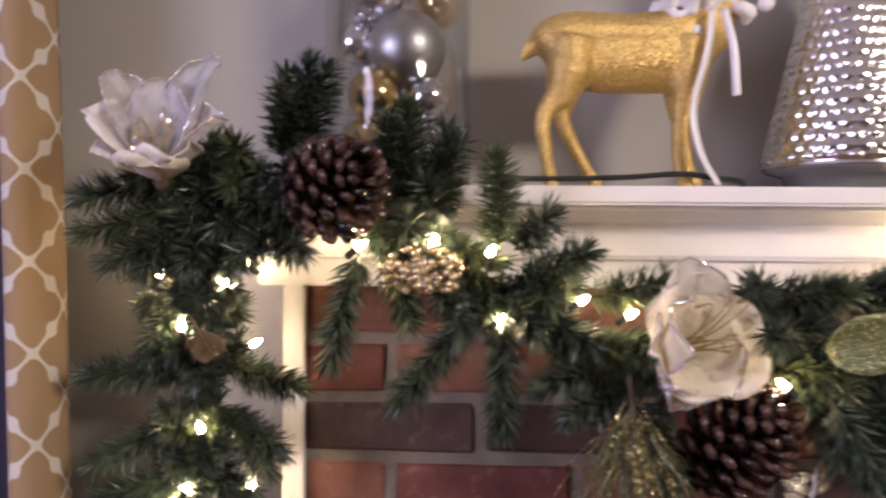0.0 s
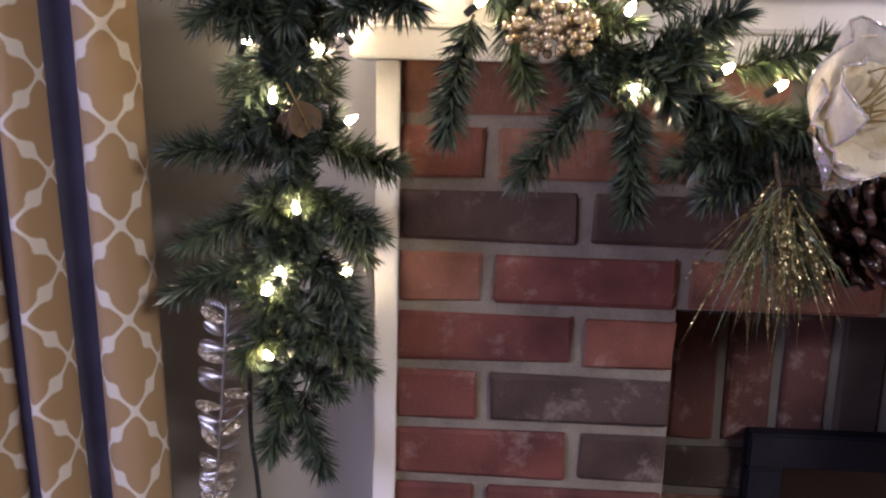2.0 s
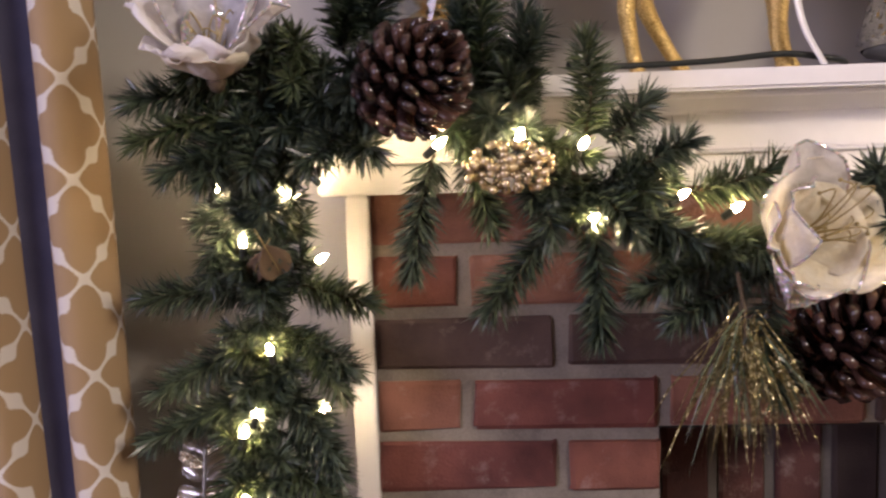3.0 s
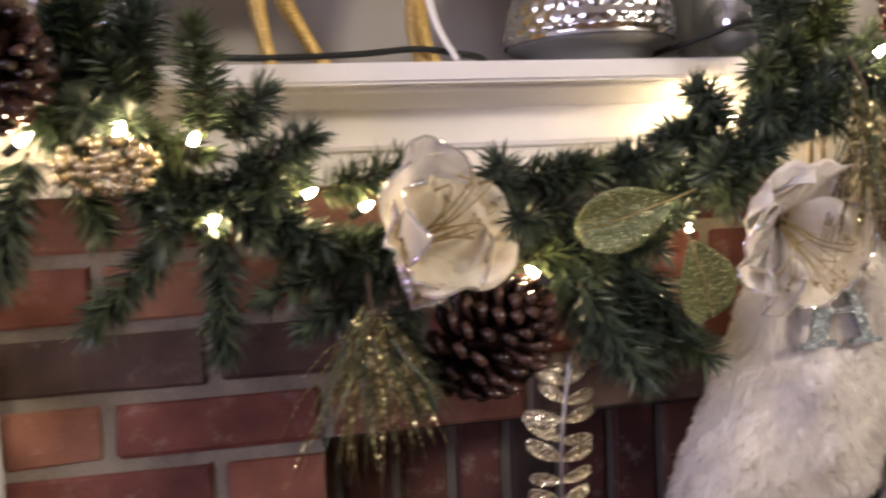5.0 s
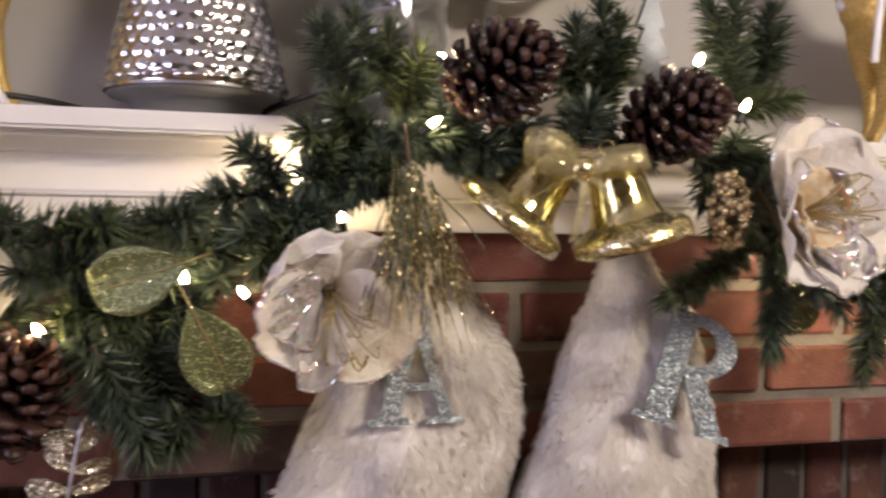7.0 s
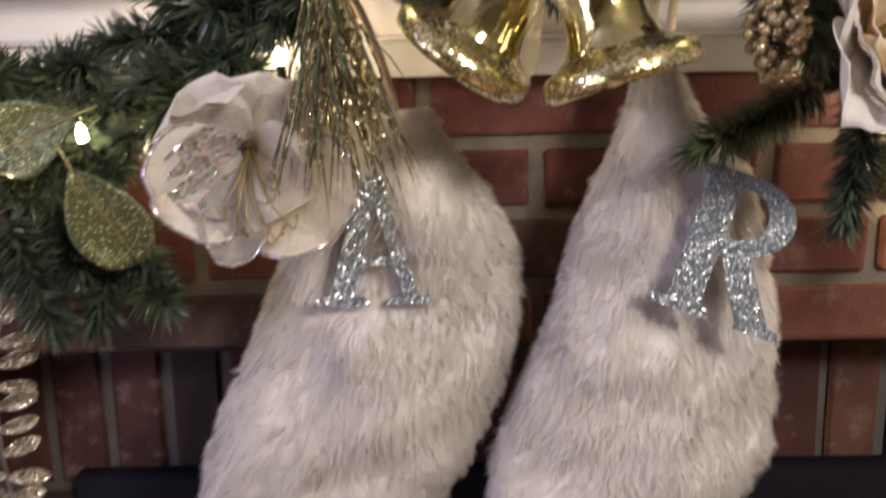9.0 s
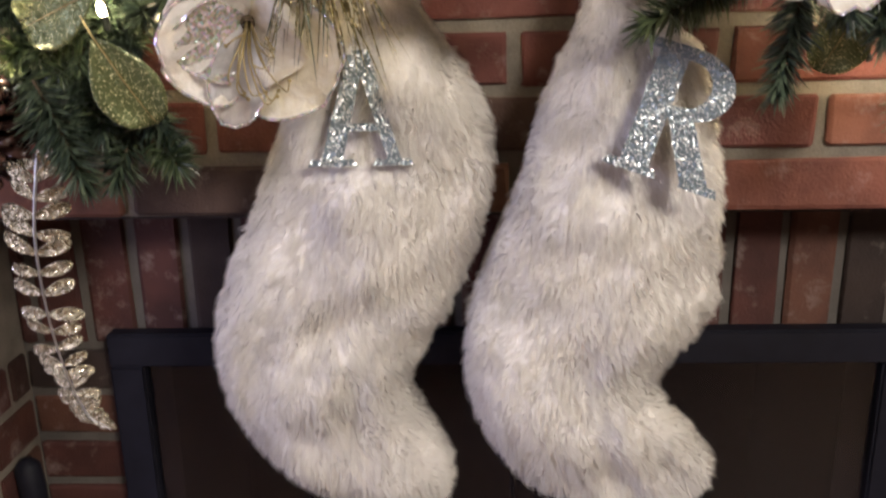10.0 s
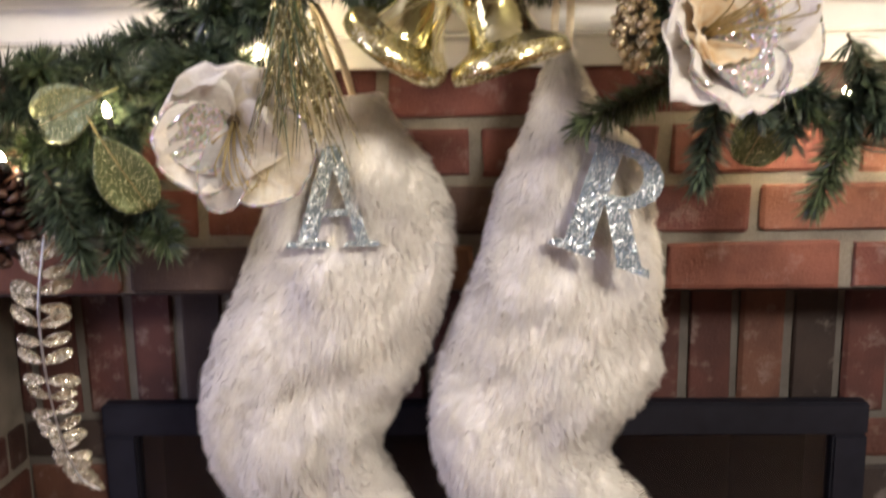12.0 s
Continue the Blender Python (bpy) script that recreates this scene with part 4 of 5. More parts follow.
def flower(at, turn, size, label, petals, seed=1, stamens=11, reach=(0.2, 0.1)):
    """A silk magnolia whose axis is the thing's z; petals: turn round the axis, length, opening, width, material, and whether its edge is glittered."""
    ob = thing("silk_flower", at, label, "artificial flower", "flowers in the garland", turn=turn)
    r = random.Random(seed)
    for a, ln, tilt, wide, mat, edged in petals:
        v, f = petal(size * ln, size * 0.56 * wide, size * 0.15, -size * 0.22 * ln * r.uniform(0.5, 1.5), size * 0.13, r.randrange(999), 0.2)
        m = pose(0, 0, 0, 0, 0, a) @ pose(0, size * 0.04, 0, 90 - tilt, 0, 0)
        v = [m @ Vector(q) for q in v]
        p = part("petal", Shape().add(v, f).mesh("petal", mat, True), mat, ob, "glittered petal" if mat is PETAL_GLITTER else "sheer petal" if mat is PETAL_SHEER else "", local=True)
        p.modifiers.new("thick", "SOLIDIFY").thickness = 0.0007
        if edged:
            part("glitter_edge", Shape().tube(rim_points(v), 0.0013, 6), PETAL_GLITTER, p, "silver glittered edge", local=True)
    for i in range(stamens):
        a = i * 2.4
        h = size * r.uniform(0.45, 0.8)
        lx, ly = size * reach[0] * r.uniform(0.2, 1.6), size * reach[1] * r.uniform(0.2, 1.6)
        pts = [(0.002 * math.cos(a), 0.002 * math.sin(a), 0), (size * .09 * math.cos(a) + lx * .4, size * .09 * math.sin(a) + ly * .4, h * .6), (size * .22 * math.cos(a + .5) + lx, size * .22 * math.sin(a + .5) + ly, h), (size * .26 * math.cos(a + 1.0) + lx * 1.2, size * .26 * math.sin(a + 1.0) + ly * 1.2, h * 0.88)]
        part("stamen", Shape().tube(spline(pts, 4), 0.0008, 5).ball(pts[-1], 0.0019, 4), STAMEN, ob, "gold wire stamen" if i == 0 else "", True, True)
    part("calyx", Shape().lathe([(0.0005, -0.012), (0.006, -0.008), (0.009, 0.0), (0.004, 0.006)], 10), TWIG, ob, smooth=True, local=True)


flower((0.570, -0.160, 1.146), (72, 0, 28), 0.090, "ivory silk magnolia with gold stamens and glittered edges",
       [(-2, 1.0, 44, 0.95, PETAL_SHEER, True), (-45, 0.92, 50, 0.95, PETAL, False), (-92, 1.0, 52, 1.0, PETAL, False), (-140, 0.74, 48, 0.9, PETAL, True), (172, 0.56, 58, 0.6, PETAL_GLITTER, True),
        (112, 0.62, 30, 0.8, PETAL, True), (52, 0.86, 26, 0.8, PETAL, True), (-70, 0.75, 30, 0.8, PETAL, False), (10, 0.62, 24, 0.7, PETAL, False)], 4, 13, (0.32, 0.14))
flower((0.912, -0.165, 1.150), (114, 0, 8), 0.086, "white silk magnolia with glittered petals drooping over a stocking",
       [(14, 0.74, 64, 1.15, PETAL_WHITE, False), (-28, 0.66, 66, 0.95, PETAL_WHITE, False), (62, 0.70, 54, 0.95, PETAL_WHITE, False), (108, 0.90, 48, 0.95, PETAL_WHITE, True), (98, 0.72, 40, 0.7, PETAL_GLITTER, True),
        (165, 0.98, 46, 0.5, PETAL_SHEER, True), (-122, 1.0, 46, 1.1, PETAL, True), (-72, 1.0, 62, 1.05, PETAL, False), (-100, 0.7, 32, 0.8, PETAL, False)], 9, 11, (0.1, -0.22))
flower((1.342, -0.205, 1.219), (76, 0, 16), 0.093, "white silk magnolia with an amber centre beside the bells",
       [(0, 1.0, 50, 1.05, PETAL_SHEER, True), (46, 0.80, 42, 0.95, PETAL_WHITE, False), (98, 0.66, 40, 0.95, PETAL_WHITE, True), (146, 0.84, 50, 0.9, PETAL_WHITE, False), (-166, 0.92, 54, 0.85, PETAL_WHITE, True), (-160, 0.74, 46, 0.6, PETAL_GLITTER, True),
        (-108, 1.0, 52, 1.0, PETAL_WHITE, True), (-52, 1.02, 48, 1.1, PETAL_WHITE, False), (-80, 0.66, 40, 0.7, PETAL_GLITTER, False), (84, 0.55, 26, 0.75, PETAL_AMBER, False), (-20, 0.55, 24, 0.75, PETAL_AMBER, False), (180, 0.5, 30, 0.7, PETAL_AMBER, False)], 12, 13, (0.34, 0.08))
flower((0.088, -0.160, 1.306), (24, 0, 0), 0.080, "white silk magnolia standing open on the garland's corner",
       [(92, 1.15, 33, 0.72, PETAL_WHITE, False), (-96, 1.15, 36, 0.6, PETAL_WHITE, True), (176, 0.62, 42, 0.85, PETAL, False), (-42, 1.55, 15, 0.62, PETAL_SHEER, True), (48, 1.4, 20, 0.6, PETAL_SHEER, True),
        (4, 1.2, 16, 0.7, PETAL_SHEER, True), (138, 0.86, 44, 0.75, PETAL_WHITE, False), (-140, 0.8, 46, 0.75, PETAL_WHITE, False), (20, 0.8, 14, 0.5, PETAL_GLITTER, False)], 21, 9, (0.0, 0.1))


# ---- leaves, berries ----
def leaf(name, at, turn, ln, wd, mat, label, category, group=""):
    ob = thing(name, at, label, category, group, turn=turn)
    v, f = petal(ln, wd, wd * 0.3, -ln * 0.15, 0.002, 5, 0.06)
    p = part("blade", Shape().add(v, f), mat, ob, smooth=True, local=True)
    p.modifiers.new("thick", "SOLIDIFY").thickness = 0.0011
    part("vein", Shape().tube([(0, -0.02, -0.001), (0, 0, 0.0012), (0, ln * .5, -ln * .0375 + .0012), (0, ln * .97, -ln * .14 + .0012)], [0.0008, 0.0008, 0.0006, 0.0003], 5), STAMEN, ob, local=True)


leaf("glitter_leaf", (0.796, -0.19, 1.176), (78, 250, 0), 0.088, 0.028, LEAF_GLITTER, "green-gold glittered leaf in the garland", "leaf", "glitter leaves")
leaf("glitter_leaf", (0.800, -0.21, 1.140), (80, 155, 0), 0.082, 0.028, LEAF_GLITTER, "green-gold glittered leaf in the garland", "leaf", "glitter leaves")
leaf("glitter_leaf", (1.440, -0.11, 1.158), (80, 200, 0), 0.07, 0.028, LEAF_GLITTER, "green-gold glittered leaf in the garland", "leaf", "glitter leaves")
leaf("taupe_leaf", (0.114, -0.125, 1.158), (66, 152, 18), 0.040, 0.016, TAUPE, "taupe velvet leaf in the hanging garland", "leaf", "taupe leaves")
leaf("taupe_leaf", (0.108, -0.110, 1.150), (70, 222, -20), 0.046, 0.010, TAUPE, "taupe velvet leaf in the hanging garland", "leaf", "taupe leaves")


def berries(at, spread, count, seed):
    r = random.Random(seed)
    ob = thing("berry_pick", at, "cluster of small champagne gold berries in the garland", "berry pick", "berry picks")
    sizes = [Shape().ball((0, 0, 0), q, 6).mesh("berry", BERRY, True) for q in (0.0030, 0.0036, 0.0042)]
    for i in range(count):
        g = Vector((r.gauss(0, 1), r.gauss(0, 1), r.gauss(0, 1))).normalized() * r.uniform(0.75, 1.05)
        p = Vector(at) + Vector((g.x * spread[0], g.y * spread[1], g.z * spread[2]))
        part("berry", sizes[i % 3], BERRY, ob).matrix_basis = Matrix.Translation(p)
        if i % 3 == 0:
            part("stalk", Shape().tube([Vector(at) + Vector((0, 0.03, 0.0)), p], 0.0006, 4), TWIG, ob)


berries((0.338, -0.175, 1.222), (0.040, 0.016, 0.022), 110, 1)
berries((1.284, -0.195, 1.226), (0.020, 0.014, 0.036), 120, 2)


# ---- bells with bow ----
def bell(at, turn, label):
    ob = thing("gold_bell", at, label, "bell", "gold bells", turn=turn)
    prof = [(0.0005, 0.0), (0.010, -0.001), (0.019, -0.006), (0.024, -0.016), (0.026, -0.032), (0.028, -0.048), (0.033, -0.060), (0.038, -0.066), (0.034, -0.066), (0.027, -0.05), (0.024, -0.032), (0.022, -0.016), (0.012, -0.005), (0.0005, -0.004)]
    part("body", Shape().lathe(prof, 40), GOLD_FOIL, ob, smooth=True, local=True)
    part("rim", Shape().lathe([(0.0335, -0.0605), (0.040, -0.0650), (0.048, -0.0685), (0.0525, -0.0725), (0.0540, -0.0800), (0.0530, -0.0855), (0.0500, -0.0855), (0.0485, -0.0770), (0.042, -0.0720), (0.034, -0.0672)], 40), BELL_RIM, ob, "glittered rim", True, True)
    part("clapper", Shape().tube([(0, 0, -0.01), (0, 0, -0.07)], 0.0012, 6).ball((0, 0, -0.075), 0.008, 8), GOLD_BALL, ob, smooth=True, local=True)
    part("loop", Shape().tube([(0.007 * math.cos(a), 0, 0.004 + 0.007 * math.sin(a)) for a in (i * math.pi / 6 for i in range(13))], 0.0012, 6), GOLD_FOIL, ob, smooth=True, local=True)


bell((1.116, -0.205, 1.277), (15, 36, 0), "shiny gold bell with a glittered rim hanging from a bow")
bell((1.150, -0.215, 1.274), (-2, -17, 0), "shiny gold bell with a glittered rim beside its twin")
bow = thing("gold_bow", (1.118, -0.23, 1.256), "sheer gold organza bow tied above the bells", "bow")


def ribbon(points, wide, axis):
    """A flat band along points, as wide as given along axis, with thickness."""
    pts = spline(points, 6)
    ax = Vector(axis).normalized()
    v, f = [], []
    for i, p in enumerate(pts):
        d = Vector(pts[min(i + 1, len(pts) - 1)] - pts[max(i - 1, 0)])
        n = d.cross(ax).normalized() * 0.0004
        for s, t in ((-1, 1), (1, 1), (1, -1), (-1, -1)):
            v.append(Vector(p) + ax * wide * 0.5 * s + n * t)
    for i in range(len(pts) - 1):
        for k in range(4):
            f.append((i * 4 + k, i * 4 + (k + 1) % 4, (i + 1) * 4 + (k + 1) % 4, (i + 1) * 4 + k))
    f += [(0, 1, 2, 3), (len(v) - 1, len(v) - 2, len(v) - 3, len(v) - 4)]
    return Shape().add(v, f)


c = Vector((1.115, -0.240, 1.257))
for sx, rise, far in ((-1, 0.021, 0.050), (1, 0.011, 0.060)):
    for low in (0.0, -0.3):
        part("loop", ribbon([c, c + Vector((sx * far * .35, -.012, rise * (.8 + low))), c + Vector((sx * far * .8, -.016, rise * (1.1 + low))), c + Vector((sx * far, .002, rise * (1 + low))), c + Vector((sx * far * .7, .014, rise * (.5 + low))), c + Vector((0, .006, 0))], 0.021 + low * 0.02, (-0.22 * sx, 0.3, 1)), ORGANZA, bow, "", True)
for dx, dz, wide in ((-.046, -.030, .014), (-.004, -.060, .012), (.036, -.044, .012)):
    part("tail", ribbon([c, c + Vector((dx * .35, -.010, dz * .3)), c + Vector((dx * .8, -.004, dz * .65)), c + Vector((dx, .004, dz))], wide, (1, 0.4, 0.4)), ORGANZA, bow, smooth=True)
part("knot", Shape().ball(c + Vector((0, -0.004, 0)), 0.0095, 8, (1.2, .8, 1.1)), BELL_RIM, bow, "bright foil knot", smooth=True)


# ---- acrylic fern sprays ----
def fern(at, drop, sway, seed, label, mats):
    ob = thing("acrylic_fern", at, label, "fern spray", "acrylic fern sprays", turn=(0, 0, 0))
    r = random.Random(seed)
    top = Vector(at)
    pts = spline([top, top + Vector((sway[0], -.004, -drop * .3)), top + Vector((sway[1], 0, -drop * .65)), top + Vector((sway[2], .004, -drop * .92)), top + Vector((sway[3], .004, -drop))], 10)
    part("stalk", Shape().tube(pts, [0.0018 - 0.0011 * i / (len(pts) - 1) for i in range(len(pts))], 6), SILVER_MATT, ob, "silvered stalk", True)
    n = len(pts)
    for i in range(1, n - 1):
        if i % 2 == 0 and i < n * 0.55:
            continue
        for s in (-1, 1):
            t = i / n
            ln = 0.035 * (1 - 0.88 * t ** 1.9) * (0.75 + 0.25 * min(1, t * 6)) * r.uniform(.9, 1.1)
            v, f = petal(ln, ln * 0.21, ln * 0.08, -ln * 0.22, 0.0, r.randrange(99), 0.1)
            m = Matrix.Translation(pts[i]) @ Euler((radians(r.uniform(70, 105)), radians(r.uniform(-25, 25)), 0)).to_matrix().to_4x4() @ pose(0, 0, 0, 0, 0, s * r.uniform(62, 82) * -1)
            p = part("leaflet", Shape().add([m @ Vector(q) for q in v], f), mats[(i + s) % len(mats)], ob, smooth=True)
            p.modifiers.new("thick", "SOLIDIFY").thickness = 0.0016


fern((0.711, -0.155, 1.040), 0.275, (-0.012, -0.010, 0.006, 0.030), 1, "champagne glittered acrylic fern spray hanging before the fireplace", (CRYSTAL_GLITTER, CRYSTAL_GLITTER, CRYSTAL_GLITTER))
fern((0.022, -0.05, 0.945), 0.24, (-0.004, -0.012, -0.02, -0.022), 2, "clear acrylic fern spray hanging beside the curtain", (CRYSTAL, CRYSTAL, CRYSTAL_GLITTER))


# ---- stockings ----
def stocking(sections, y, seed, label, hook):
    """A plush stocking: an oval sleeve through (x, z, half width, lean of the section), covered with locks of fur."""
    r = random.Random(seed)
    npr = np.random.RandomState(seed)
    ob = thing("christmas_stocking", (sections[0][0], y, sections[0][1]), label, "christmas stocking", "stockings on the mantel")
    pts = spline(sections, 5)
    n = 36
    rings, tang = [], []
    for i, (x, z, w, lean) in enumerate(pts):
        a = radians(lean)
        side = np.array((math.cos(a), 0, math.sin(a)))
        deep = min(0.040, 0.42 * w + 0.004)
        fold = [0.9 + 0.12 * math.sin(3 * t + i * .4) + 0.42 * noise.noise(Vector((x * 13 + 2.2 * math.cos(t) * w * 10, z * 17 - math.cos(t) * w * 12, seed * 3.7))) for t in (2 * math.pi * k / n for k in range(n))]
        rings.append([np.array((x, y, z)) + side * w * 0.93 * math.cos(t) + np.array((0, -1, 0)) * deep * math.sin(t) * fold[k] for k, t in ((k, 2 * math.pi * k / n) for k in range(n))])
        tang.append(np.array((math.sin(a), 0, -math.cos(a))))
    v = [p for ring in rings for p in ring]
    f = [(i * n + k, i * n + (k + 1) % n, (i + 1) * n + (k + 1) % n, (i + 1) * n + k) for i in range(len(rings) - 1) for k in range(n)]
    f += [tuple(reversed(range(n))), tuple(range(len(v) - n, len(v)))]
    body = part("sleeve", Shape().add(v, f), FUR_BACKING, ob, "white knitted backing", True)
    # locks of fur, each a bent tapering blade
    R = np.array(rings)
    nr = len(rings)
    area = np.array([np.linalg.norm(R[i].max(0) - R[i].min(0)) for i in range(nr - 1)])
    count = 80000
    ii = npr.choice(nr - 1, count, p=area / area.sum())
    kk = npr.rand(count) * n
    k0 = kk.astype(int) % n
    fk = (kk % 1)[:, None]
    fi = npr.rand(count)[:, None]
    low = R[ii, k0] * (1 - fk) + R[ii, (k0 + 1) % n] * fk
    high = R[ii + 1, k0] * (1 - fk) + R[ii + 1, (k0 + 1) % n] * fk
    base = low * (1 - fi) + high * fi
    mid = np.array([R[i].mean(0) for i in range(nr)])[ii]
    nrm = base - mid
    nrm[:, 1] *= 2.2
    nrm /= np.linalg.norm(nrm, axis=1)[:, None] + 1e-9
    keep = nrm[:, 1] < 0.45
    base, nrm, ii = base[keep], nrm[keep], ii[keep]
    count = len(base)
    tg = np.array(tang)[ii]
    lock = np.array([noise.noise_vector(Vector(p * 42)) for p in base]) + 0.7 * np.array([noise.noise_vector(Vector(p * 110)) for p in base])
    d = nrm * 0.66 + tg * 0.30 + lock * 0.62 + npr.normal(0, 0.28, (count, 3)) + np.array((0, 0, -0.2))
    d /= np.linalg.norm(d, axis=1)[:, None]
    ln = (0.0078 + 0.0055 * npr.rand(count))[:, None] * (1 + 0.35 * lock[:, :1])
    w = np.cross(d, nrm + npr.normal(0, .5, (count, 3)))
    w /= np.linalg.norm(w, axis=1)[:, None] + 1e-9
    broad = np.array([noise.noise_vector(Vector(p * 22)) for p in base])
    skin = np.cross(np.gradient(R, axis=0), np.roll(R, -1, axis=1) - np.roll(R, 1, axis=1))
    skin /= np.linalg.norm(skin, axis=2)[:, :, None] + 1e-9
    skin = skin[ii, k0[keep]]
    skin *= np.where((skin * nrm).sum(1) < 0, -1.0, 1.0)[:, None]
    soft_normal = skin * 0.8 + nrm * 0.2 + broad * 0.4 + lock * 0.12
    flip = np.where((np.cross(w, d) * soft_normal).sum(1) < 0, -1.0, 1.0)[:, None]
    soft_normal = soft_normal + np.cross(w, d) * flip * 0.45
    w *= flip * 0.0005
    m1 = base + d * ln * 0.55
    tip = base + d * ln + (tg * 0.3 + np.array((0, 0, -0.5))) * ln * 0.35
    # strands gather into pointed tufts
    heads = npr.choice(count, 4600, replace=False)
    pull = 0.1 + 0.32 * npr.rand(len(heads))
    for start in range(0, count, 4000):
        some = slice(start, min(start + 4000, count))
        gap = (base[some] ** 2).sum(1)[:, None] - 2 * base[some] @ base[heads].T + (base[heads] ** 2).sum(1)[None]
        near = gap.argmin(1)
        k = pull[near][:, None]
        tip[some] += (tip[heads][near] + d[heads][near] * 0.003 - tip[some]) * k
        m1[some] += (m1[heads][near] - m1[some]) * k * 0.5
    verts = np.stack([base - w, base + w, m1 + w * .8, m1 - w * .8, tip], 1).reshape(-1, 3)
    q = np.arange(count)[:, None] * 5
    faces = (q + np.array([[0, 1, 2, 3]])).tolist() + (q + np.array([[3, 2, 4]])).tolist()
    me = bpy.data.meshes.new("fur")
    me.from_pydata(verts.tolist(), [], faces)
    me.materials.append(FUR)
    me.polygons.foreach_set("use_smooth", [True] * len(me.polygons))
    me.update()
    soft_normal /= np.linalg.norm(soft_normal, axis=1)[:, None]
    me.normals_split_custom_set_from_vertices(np.repeat(soft_normal, 5, axis=0).tolist())
    tagged(part("fur", me, FUR, ob, "long white faux fur pile"), kind="stuff")
    x, z = sections[0][0], sections[0][1]
    part("hanging_loop", ribbon([(x - .006, y, z - .01), ((x * .5 + hook[0] * .5) - .007, (y + hook[1]) * .5, (z + hook[2]) / 2), hook, ((x * .5 + hook[0] * .5) + .007, (y + hook[1]) * .5, (z + hook[2]) / 2), (x + .008, y, z - .01)], 0.008, (1, 0.3, 0)), CREAM, ob, "cream ribbon loop", True)


stocking([(1.010, 1.172, 0.030, 6), (1.016, 1.126, 0.056, 6), (1.016, 1.085, 0.086, 4), (1.014, 1.055, 0.102, 2), (1.007, 1.005, 0.112, -4), (0.990, 0.950, 0.113, -10), (0.964, 0.893, 0.116, -10), (0.941, 0.842, 0.110, -2),
          (0.940, 0.792, 0.104, 16), (0.958, 0.745, 0.090, 38), (0.993, 0.708, 0.074, 52), (1.032, 0.679, 0.054, 58), (1.056, 0.664, 0.030, 60), (1.064, 0.658, 0.010, 60)],
         -0.085, 5, "fluffy white faux fur stocking hanging from the mantel", (0.985, -0.12, 1.262))
stocking([(1.229, 1.222, 0.007, 4), (1.230, 1.205, 0.013, 4), (1.232, 1.183, 0.023, 4), (1.238, 1.140, 0.044, 4), (1.245, 1.113, 0.066, 2), (1.244, 1.061, 0.084, -3), (1.243, 1.007, 0.097, -6), (1.235, 0.951, 0.109, -9), (1.222, 0.892, 0.120, -10), (1.203, 0.843, 0.116, -2),
          (1.196, 0.790, 0.106, 18), (1.214, 0.738, 0.092, 42), (1.254, 0.704, 0.074, 60), (1.296, 0.685, 0.058, 68), (1.324, 0.677, 0.036, 70), (1.336, 0.674, 0.012, 70)],
         -0.085, 6, "fluffy white faux fur stocking hung beside another one", (1.232, -0.12, 1.298))


# ---- glitter letters ----
def bar(sh, x0, z0, x1, z1, w0, w1, d):
    v = [(x0 - w0 / 2, -d, z0), (x0 + w0 / 2, -d, z0), (x1 + w1 / 2, -d, z1), (x1 - w1 / 2, -d, z1)]
    v += [(x, d, z) for x, _, z in v]
    sh.add(v, [(0, 1, 2, 3), (7, 6, 5, 4), (0, 4, 5, 1), (1, 5, 6, 2), (2, 6, 7, 3), (3, 7, 4, 0)])


def letter_a(at, turn):
    sh = Shape()
    bar(sh, 0.021, 0.004, 0.0465, 0.098, 0.019, 0.015, 0.0030)
    bar(sh, 0.078, 0.004, 0.0500, 0.102, 0.012, 0.014, 0.0033)
    bar(sh, 0.050, 0.031, 0.050, 0.038, 0.044, 0.038, 0.0027)
    bar(sh, 0.0225, 0.0, 0.0215, 0.006, 0.045, 0.037, 0.0036)
    bar(sh, 0.0765, 0.0, 0.0770, 0.006, 0.038, 0.030, 0.0038)
    ob = single("glitter_letter", sh, SILVER_GLITTER, "silver glittered letter A on a white stocking", "letter", "letters on the stockings")
    ob.matrix_world = pose(*at, *turn)


def letter_r(at, turn):
    sh = Shape()
    bar(sh, 0.026, 0.004, 0.026, 0.116, 0.026, 0.026, 0.0030)
    bar(sh, 0.024, 0.0, 0.024, 0.008, 0.050, 0.042, 0.0035)
    bar(sh, 0.022, 0.108, 0.022, 0.116, 0.040, 0.046, 0.0034)
    bar(sh, 0.082, 0.004, 0.048, 0.060, 0.026, 0.024, 0.0032)
    bar(sh, 0.086, 0.0, 0.085, 0.008, 0.034, 0.030, 0.0037)
    v, f = [], []
    n = 18
    for i in range(n + 1):
        a = math.pi * (i / n - 0.5)
        for rx, rz in ((0.040, 0.031), (0.020, 0.020)):
            for d in (-0.0028, 0.0028):
                v.append((0.046 + rx * math.cos(a), d, 0.085 + rz * math.sin(a)))
    for i in range(n):
        q = i * 4
        f += [(q, q + 4, q + 6, q + 2), (q + 1, q + 3, q + 7, q + 5), (q, q + 1, q + 5, q + 4), (q + 2, q + 6, q + 7, q + 3)]
    f += [(0, 2, 3, 1), (n * 4, n * 4 + 1, n * 4 + 3, n * 4 + 2)]
    sh.add(v, f)
    bar(sh, 0.042, 0.054, 0.042, 0.065, 0.020, 0.020, 0.0026)
    bar(sh, 0.042, 0.105, 0.042, 0.1158, 0.020, 0.020, 0.0025)
    ob = single("glitter_letter", sh, SILVER_GLITTER, "silver glittered letter R tilted on a white stocking", "letter", "letters on the stockings")
    ob.matrix_world = pose(*at, *turn)


letter_a((0.950, -0.139, 1.022), (-6, 0, 3))
